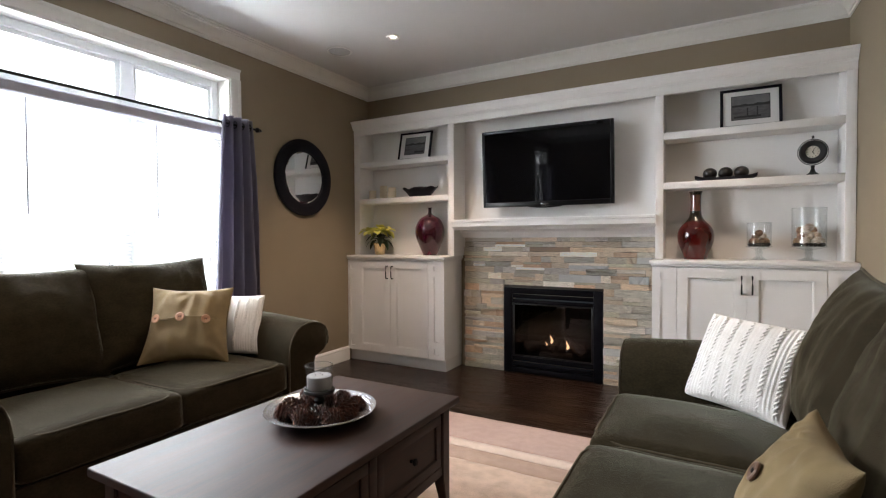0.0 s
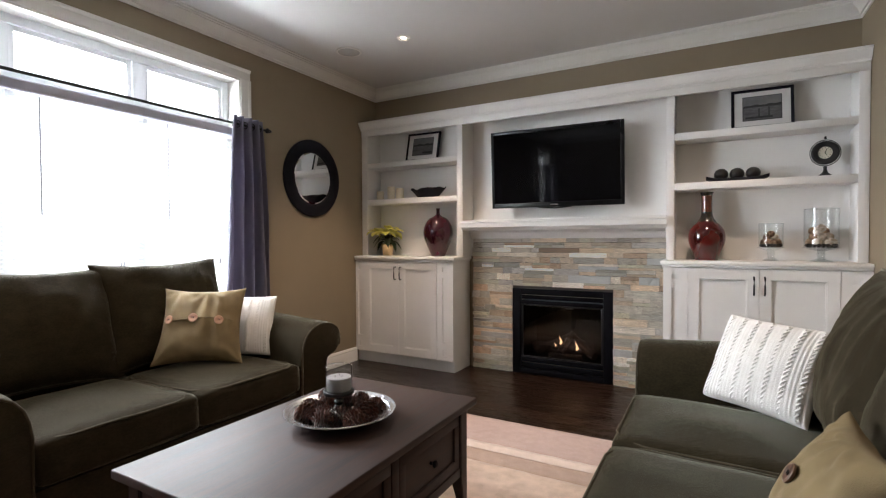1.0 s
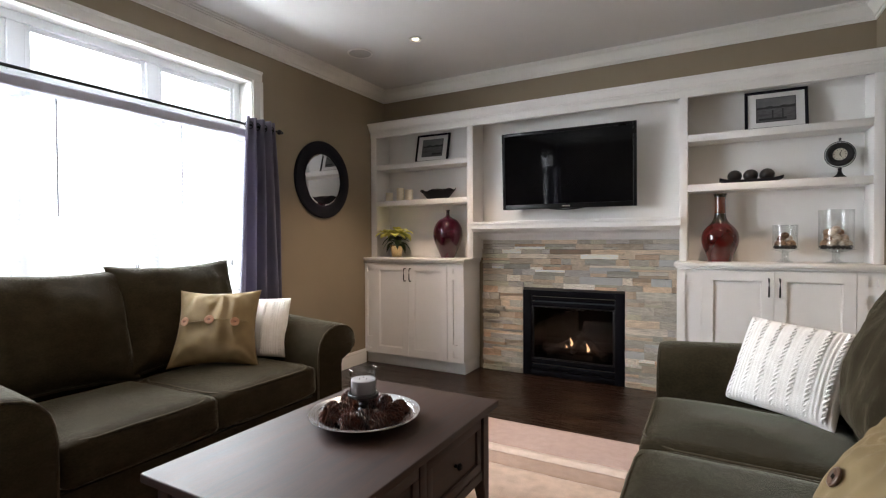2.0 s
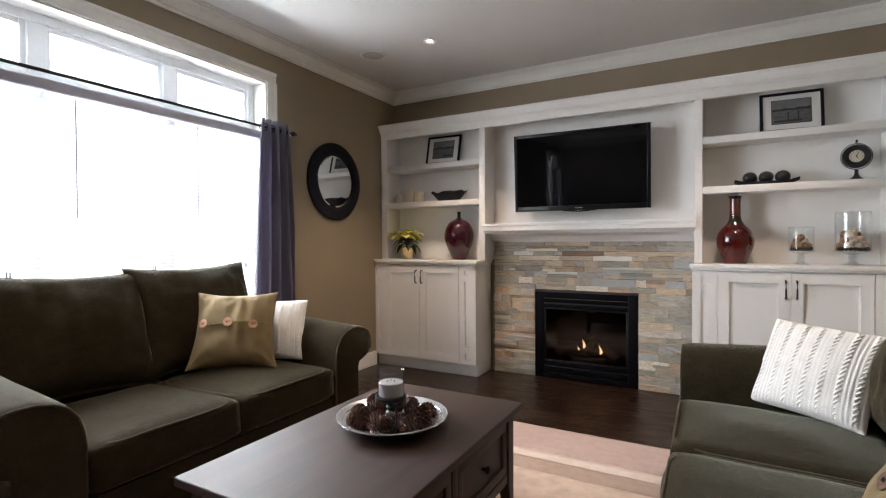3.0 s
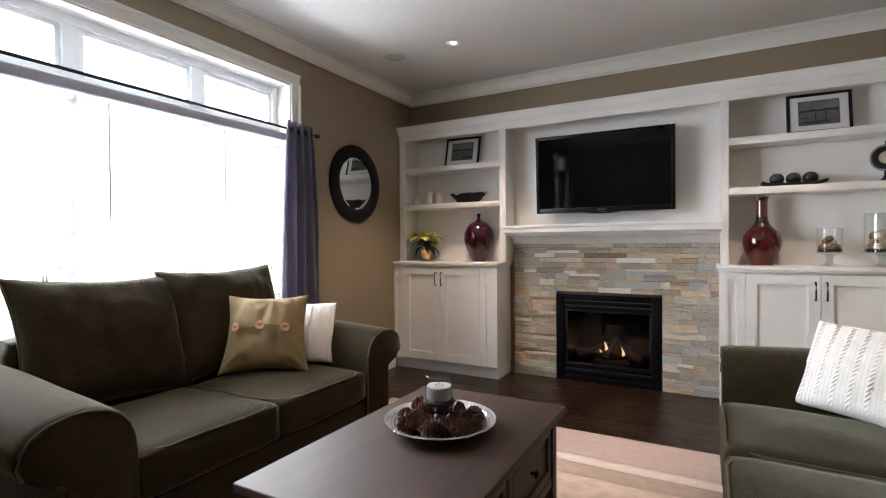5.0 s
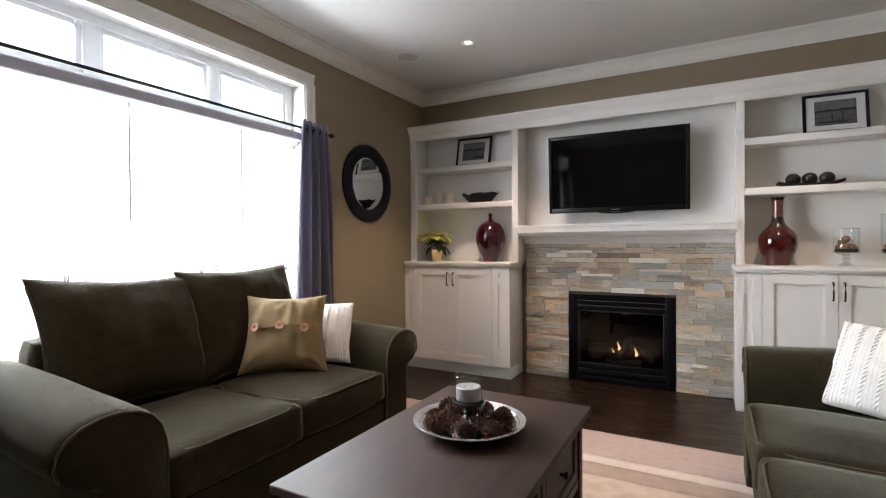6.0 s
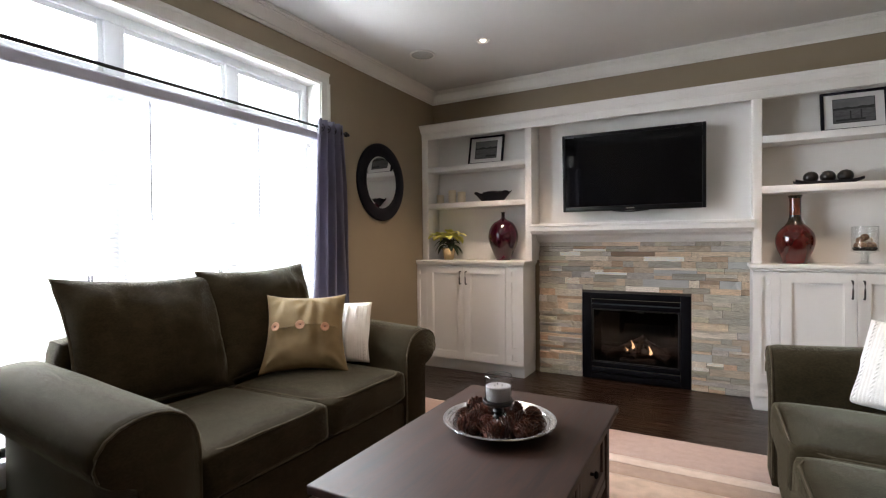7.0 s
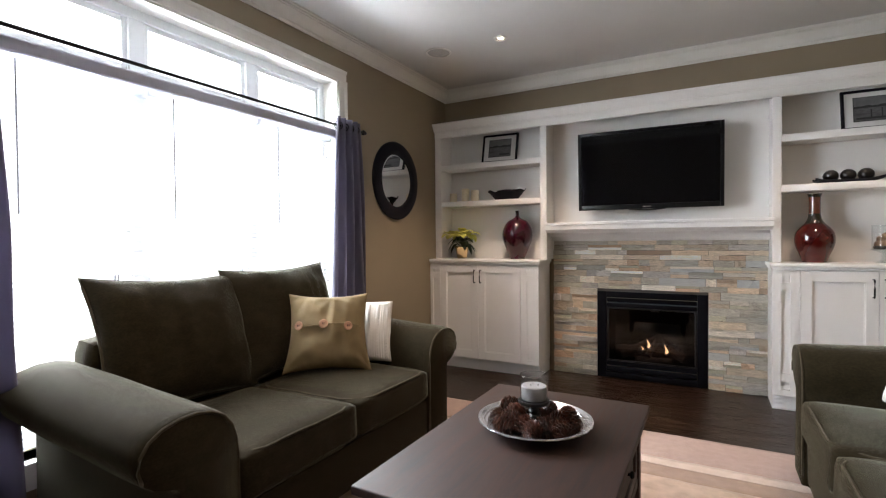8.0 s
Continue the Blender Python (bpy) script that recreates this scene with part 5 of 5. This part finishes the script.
for k in range(22):
    o = new("leaf", green[k % 2])
    o.parent = pl
    o.matrix_basis = pose(0, 0, 0.125 + rng.uniform(0, 0.05), 0, rng.uniform(-25, 20), k * 137.5 + rng.uniform(-15, 15)) @ pose(0.022, 0, 0)
heads = [(0.075, -0.030, 0.215), (-0.085, -0.030, 0.215), (-0.01, 0.03, 0.245), (0.02, -0.075, 0.205)]
for hx, hy, hz in heads:
    part("stem", tube([(0, 0, 0.09), (hx * 0.6, hy * 0.6, 0.15), (hx, hy, hz)], 0.003, 6), M_LEAF, pl)
    for k in range(9):
        o = new("bract", yellow[k % 2])
        o.parent = pl
        o.matrix_basis = pose(hx, hy, hz, 0, rng.uniform(-22, 30), k * 40 + rng.uniform(-12, 12))

# tray with balls
tr = bmesh.new()
rows = []
for i in range(17):
    u = i / 8 - 1
    lift = 0.020 * max(0, abs(u) - 0.55) ** 1.5 * 3
    rows.append([tr.verts.new((0.188 * u, y, z + lift)) for y, z in ((-0.062, 0.012), (-0.050, 0.0), (0.050, 0.0), (0.062, 0.012), (0.060, 0.020), (0.048, 0.008), (-0.048, 0.008), (-0.060, 0.020))])
for a, b in zip(rows, rows[1:]):
    for k in range(8):
        tr.faces.new((a[k], a[(k + 1) % 8], b[(k + 1) % 8], b[k]))
tr.faces.new(rows[0]); tr.faces.new(rows[-1][::-1])
solid("black_tray", tr, M_MIRROR_FR, "long black wooden tray with upturned ends", "tray", pose(0.062, 3.880, 1.591))
for x in (-0.032, 0.064, 0.160):
    b = bmesh.new()
    bmesh.ops.create_uvsphere(b, u_segments=32, v_segments=20, radius=0.0455)
    for q in b.verts:
        q.co.z *= 0.93
        q.co *= 1 + 0.012 * math.sin(math.atan2(q.co.y, q.co.x) * 9 + q.co.z * 90)
    solid("decor_ball", b, M_BALLDK, "dark carved decorative ball on the black tray", "ball", pose(x, 3.880, 1.599 + 0.0425), "decorative balls", smooth=180)

# desk clock
ck = thing("desk_clock", "black round desk clock on a flared foot", "clock", pose(0.556, 3.885, 1.591) @ Matrix.Diagonal((0.94, 1, 0.97, 1)))
part("foot", lathe(smooth_profile([(0, 0), (0.040, 0), (0.038, 0.008), (0.018, 0.026), (0.010, 0.050), (0.012, 0.066), (0, 0.068)], 4), 32), M_BLACK, ck)
ring = [(0.086 * math.cos(t), 0, 0.158 + 0.086 * math.sin(t)) for t in (2 * math.pi * k / 48 for k in range(48))]
part("outer_ring", tube(ring, 0.0028, 8, True), M_BLACK, ck, "thin black gimbal ring")
tilt = pose(0, 0, 0.158, 90, 0, -10)
part("case", lathe([(0, -0.022), (0.060, -0.022), (0.074, -0.014), (0.080, 0.004), (0.078, 0.016), (0.066, 0.024), (0.042, 0.020), (0.040, 0.012), (0, 0.012)], 56), M_BLACK, ck, "domed black case", at=tilt)
dial = part("dial", lathe([(0, 0.0125), (0.0395, 0.0125), (0.0395, 0.0145), (0, 0.0145)], 48), M_DIAL, ck, "aged cream dial", at=tilt)
for k in range(12):
    a = 2 * math.pi * k / 12
    part("hour_mark", box(-0.0016, 0.0016, 0.029, 0.036, 0.0145, 0.0155), M_IRON, dial, at=pose(0, 0, 0, 0, 0, math.degrees(a)))
for a, L in ((205, 0.020), (-20, 0.028)):
    part("hand_piece", box(-0.0018, 0.0018, -0.006, L, 0.0156, 0.0166), M_IRON, dial, at=pose(0, 0, 0, 0, 0, a))
part("finial", lathe([(0, 0), (0.008, 0.0), (0.006, 0.008), (0.009, 0.014), (0, 0.022)], 16), M_BLACK, ck, at=pose(0, 0, 0.250))


def hurricane(x, r, top, plate, n, label, seed):
    g = thing("hurricane_vase", label, "glass vase", pose(x, 3.890, 1.037), "footed glass hurricanes")
    part("foot", lathe(smooth_profile([(0, 0), (r * 0.62, 0), (r * 0.60, 0.006), (0.030, 0.014), (0.018, 0.030), (0.024, 0.050), (0.020, 0.066), (r * 0.8, 0.082), (plate, 0.088), (plate, 0.092), (0, 0.092)], 3), 40), M_RIM, g, "clear glass foot and plate")
    part("cylinder", lathe([(r, 0.0925), (r + 0.001, top), (r - 0.0015, top + 0.002), (r - 0.003, top), (r - 0.003, 0.0925)], 48, True), M_CUP, g, "clear glass cylinder")
    part("rim", tube([((r - 0.001) * math.cos(k * math.pi / 20), (r - 0.001) * math.sin(k * math.pi / 20), top + 0.001) for k in range(40)], 0.0018, 6, True), M_RIM, g, "bright glass rim", smooth=180)
    rg = random.Random(seed)
    for k in range(n):
        lay = k // 6
        a = k * 2 * math.pi / 6 + lay * 0.5
        q = (r - 0.034) if lay == 0 else (r - 0.040) * 0.8
        q = q if k < n - 1 else 0.0
        b = bmesh.new()
        bmesh.ops.create_icosphere(b, subdivisions=3, radius=0.024 if n < 11 else 0.027)
        for vv in b.verts:
            vv.co *= 1 + 0.07 * noise.noise(vv.co * 110 + Vector((k, seed, 0)))
        part("woven_ball", b, M_PALEBALL if rg.random() < 0.55 else M_BALL, g, "woven potpourri ball", at=pose(q * math.cos(a), q * math.sin(a), 0.126 + lay * 0.036 + (0.02 if k == n - 1 else 0)), smooth=180)
    for k in range(20):
        a = k * 0.314
        b = bmesh.new()
        bmesh.ops.create_icosphere(b, subdivisions=2, radius=0.013)
        part("pod", b, M_TWIG, g, "dark dried pod", at=pose((r - 0.018) * math.cos(a), (r - 0.018) * math.sin(a), 0.1055, 0, 0, k * 40), smooth=180)


hurricane(0.266, 0.072, 0.252, 0.077, 10, "small footed clear glass hurricane filled with woven balls", 5)
hurricane(0.541, 0.094, 0.344, 0.099, 17, "tall footed clear glass hurricane filled with woven balls", 9)

# ---- stone surround: pieces of ledger stone on a mortar bed ----
sw = thing("stone_surround", "stacked grey and tan ledger stone fireplace surround", "stone wall", kind="structure")
b = box(NX0 + 0.001, FX0 + 0.03, NY - 0.008, NY - 0.001, 0, 1.20)
box(FX1 - 0.03, NX1 - 0.001, NY - 0.008, NY - 0.001, 0, 1.20, bm=b)
box(FX0 + 0.03, FX1 - 0.03, NY - 0.008, NY - 0.001, FZ - 0.03, 1.20, bm=b)
part("mortar_bed", b, M_GROUT, sw)
rng = random.Random(21)
shapes = []
for k in range(10):
    b = bmesh.new()
    bmesh.ops.create_cube(b, size=1)
    bmesh.ops.subdivide_edges(b, edges=[e for e in b.edges if abs(e.verts[0].co.x - e.verts[1].co.x) > 0.5], cuts=3)
    for vv in b.verts:
        if vv.co.y < 0:
            vv.co.y += 0.50 * noise.noise(Vector((vv.co.x * 2.3, vv.co.z * 2, k * 3.7)))
        if abs(vv.co.x) < 0.49:
            vv.co.z += 0.11 * noise.noise(Vector((vv.co.x * 4, vv.co.z, k * 5.1)))
    shapes.append(mesh_of("stone", b, M_STONE, None))
# the pale and rust-coloured stones that stand out, by their place on the wall
MARKED = [(M_QUARTZ, -0.873, 0.946), (M_QUARTZ, -0.839, 0.874), (M_QUARTZ, -0.494, 1.026), (M_QUARTZ, -0.475, 0.878), (M_QUARTZ, -0.557, 0.361), (M_QUARTZ, -0.662, 0.283), (M_RUST, -1.095, 1.115)]
z = 0.002
while z < 1.195:
    hgt = min(rng.choice((0.040, 0.046, 0.052, 0.057, 0.061)), 1.199 - z)
    if 1.199 - z - hgt < 0.02:
        hgt = 1.199 - z
    spans = [(NX0 + 0.002, NX1 - 0.002)] if z >= FZ - 0.012 else [(NX0 + 0.002, FX0 - 0.002), (FX1 + 0.002, NX1 - 0.002)]
    for a, e in spans:
        x = a
        while x < e - 0.01:
            ln = rng.choice((0.08, 0.11, 0.14, 0.17, 0.20, 0.24, 0.32)) * rng.uniform(0.85, 1.15)
            if e - x - ln < 0.06:
                ln = e - x
            halves = [(z, hgt)]
            if hgt > 0.045 and ln > 0.10 and rng.random() < 0.48:
                cut = hgt * rng.uniform(0.4, 0.6)
                halves = [(z, cut), (z + cut, hgt - cut)]
            for q0, qh in halves:
                d = rng.uniform(0.012, 0.042)
                shape = rng.choice(shapes)
                for mat, mx, mz in MARKED:
                    if x <= mx < x + ln and q0 <= mz < q0 + qh:
                        shape = shape.copy()
                        shape.materials[0] = mat
                        d = 0.040
                o = new("stone", shape)
                o.parent = sw
                o.matrix_basis = Matrix.Translation((x + ln / 2, NY - 0.006 - d / 2, q0 + qh / 2)) @ Matrix.Diagonal((ln - 0.0025, d, qh - 0.0022, 1))
            x += ln
    z += hgt

# ---- floor planks ----
rng = random.Random(33)
plank = box(-0.5, 0.5, -0.5, 0.5, -0.5, 0.5)
pm = mesh_of("plank", plank, M_FLOOR, None)
far = bmesh.new()
y = SY
pw = 0.127
while y < NY:
    w = min(pw, NY - y)
    x = WX - rng.uniform(0, 1.0)
    while x < EX:
        ln = rng.uniform(0.7, 1.6)
        a, e = max(x, WX), min(x + ln, EX)
        if e - a > 0.02:
            dz = rng.uniform(-0.0006, 0)
            if y > 0.2:
                o = new("plank", pm)
                o.parent = floor
                o.matrix_basis = Matrix.Translation(((a + e) / 2, y + w / 2, -0.006 + dz)) @ Matrix.Diagonal((e - a - 0.0016, w - 0.0016, 0.012, 1))
            else:
                box(a + 0.0008, e - 0.0008, y + 0.0008, y + w - 0.0008, -0.012 + dz, dz, bm=far)
        x += ln
    y += pw
tagged(part("planks", far, M_FLOOR, floor, smooth=None), kind="stuff")
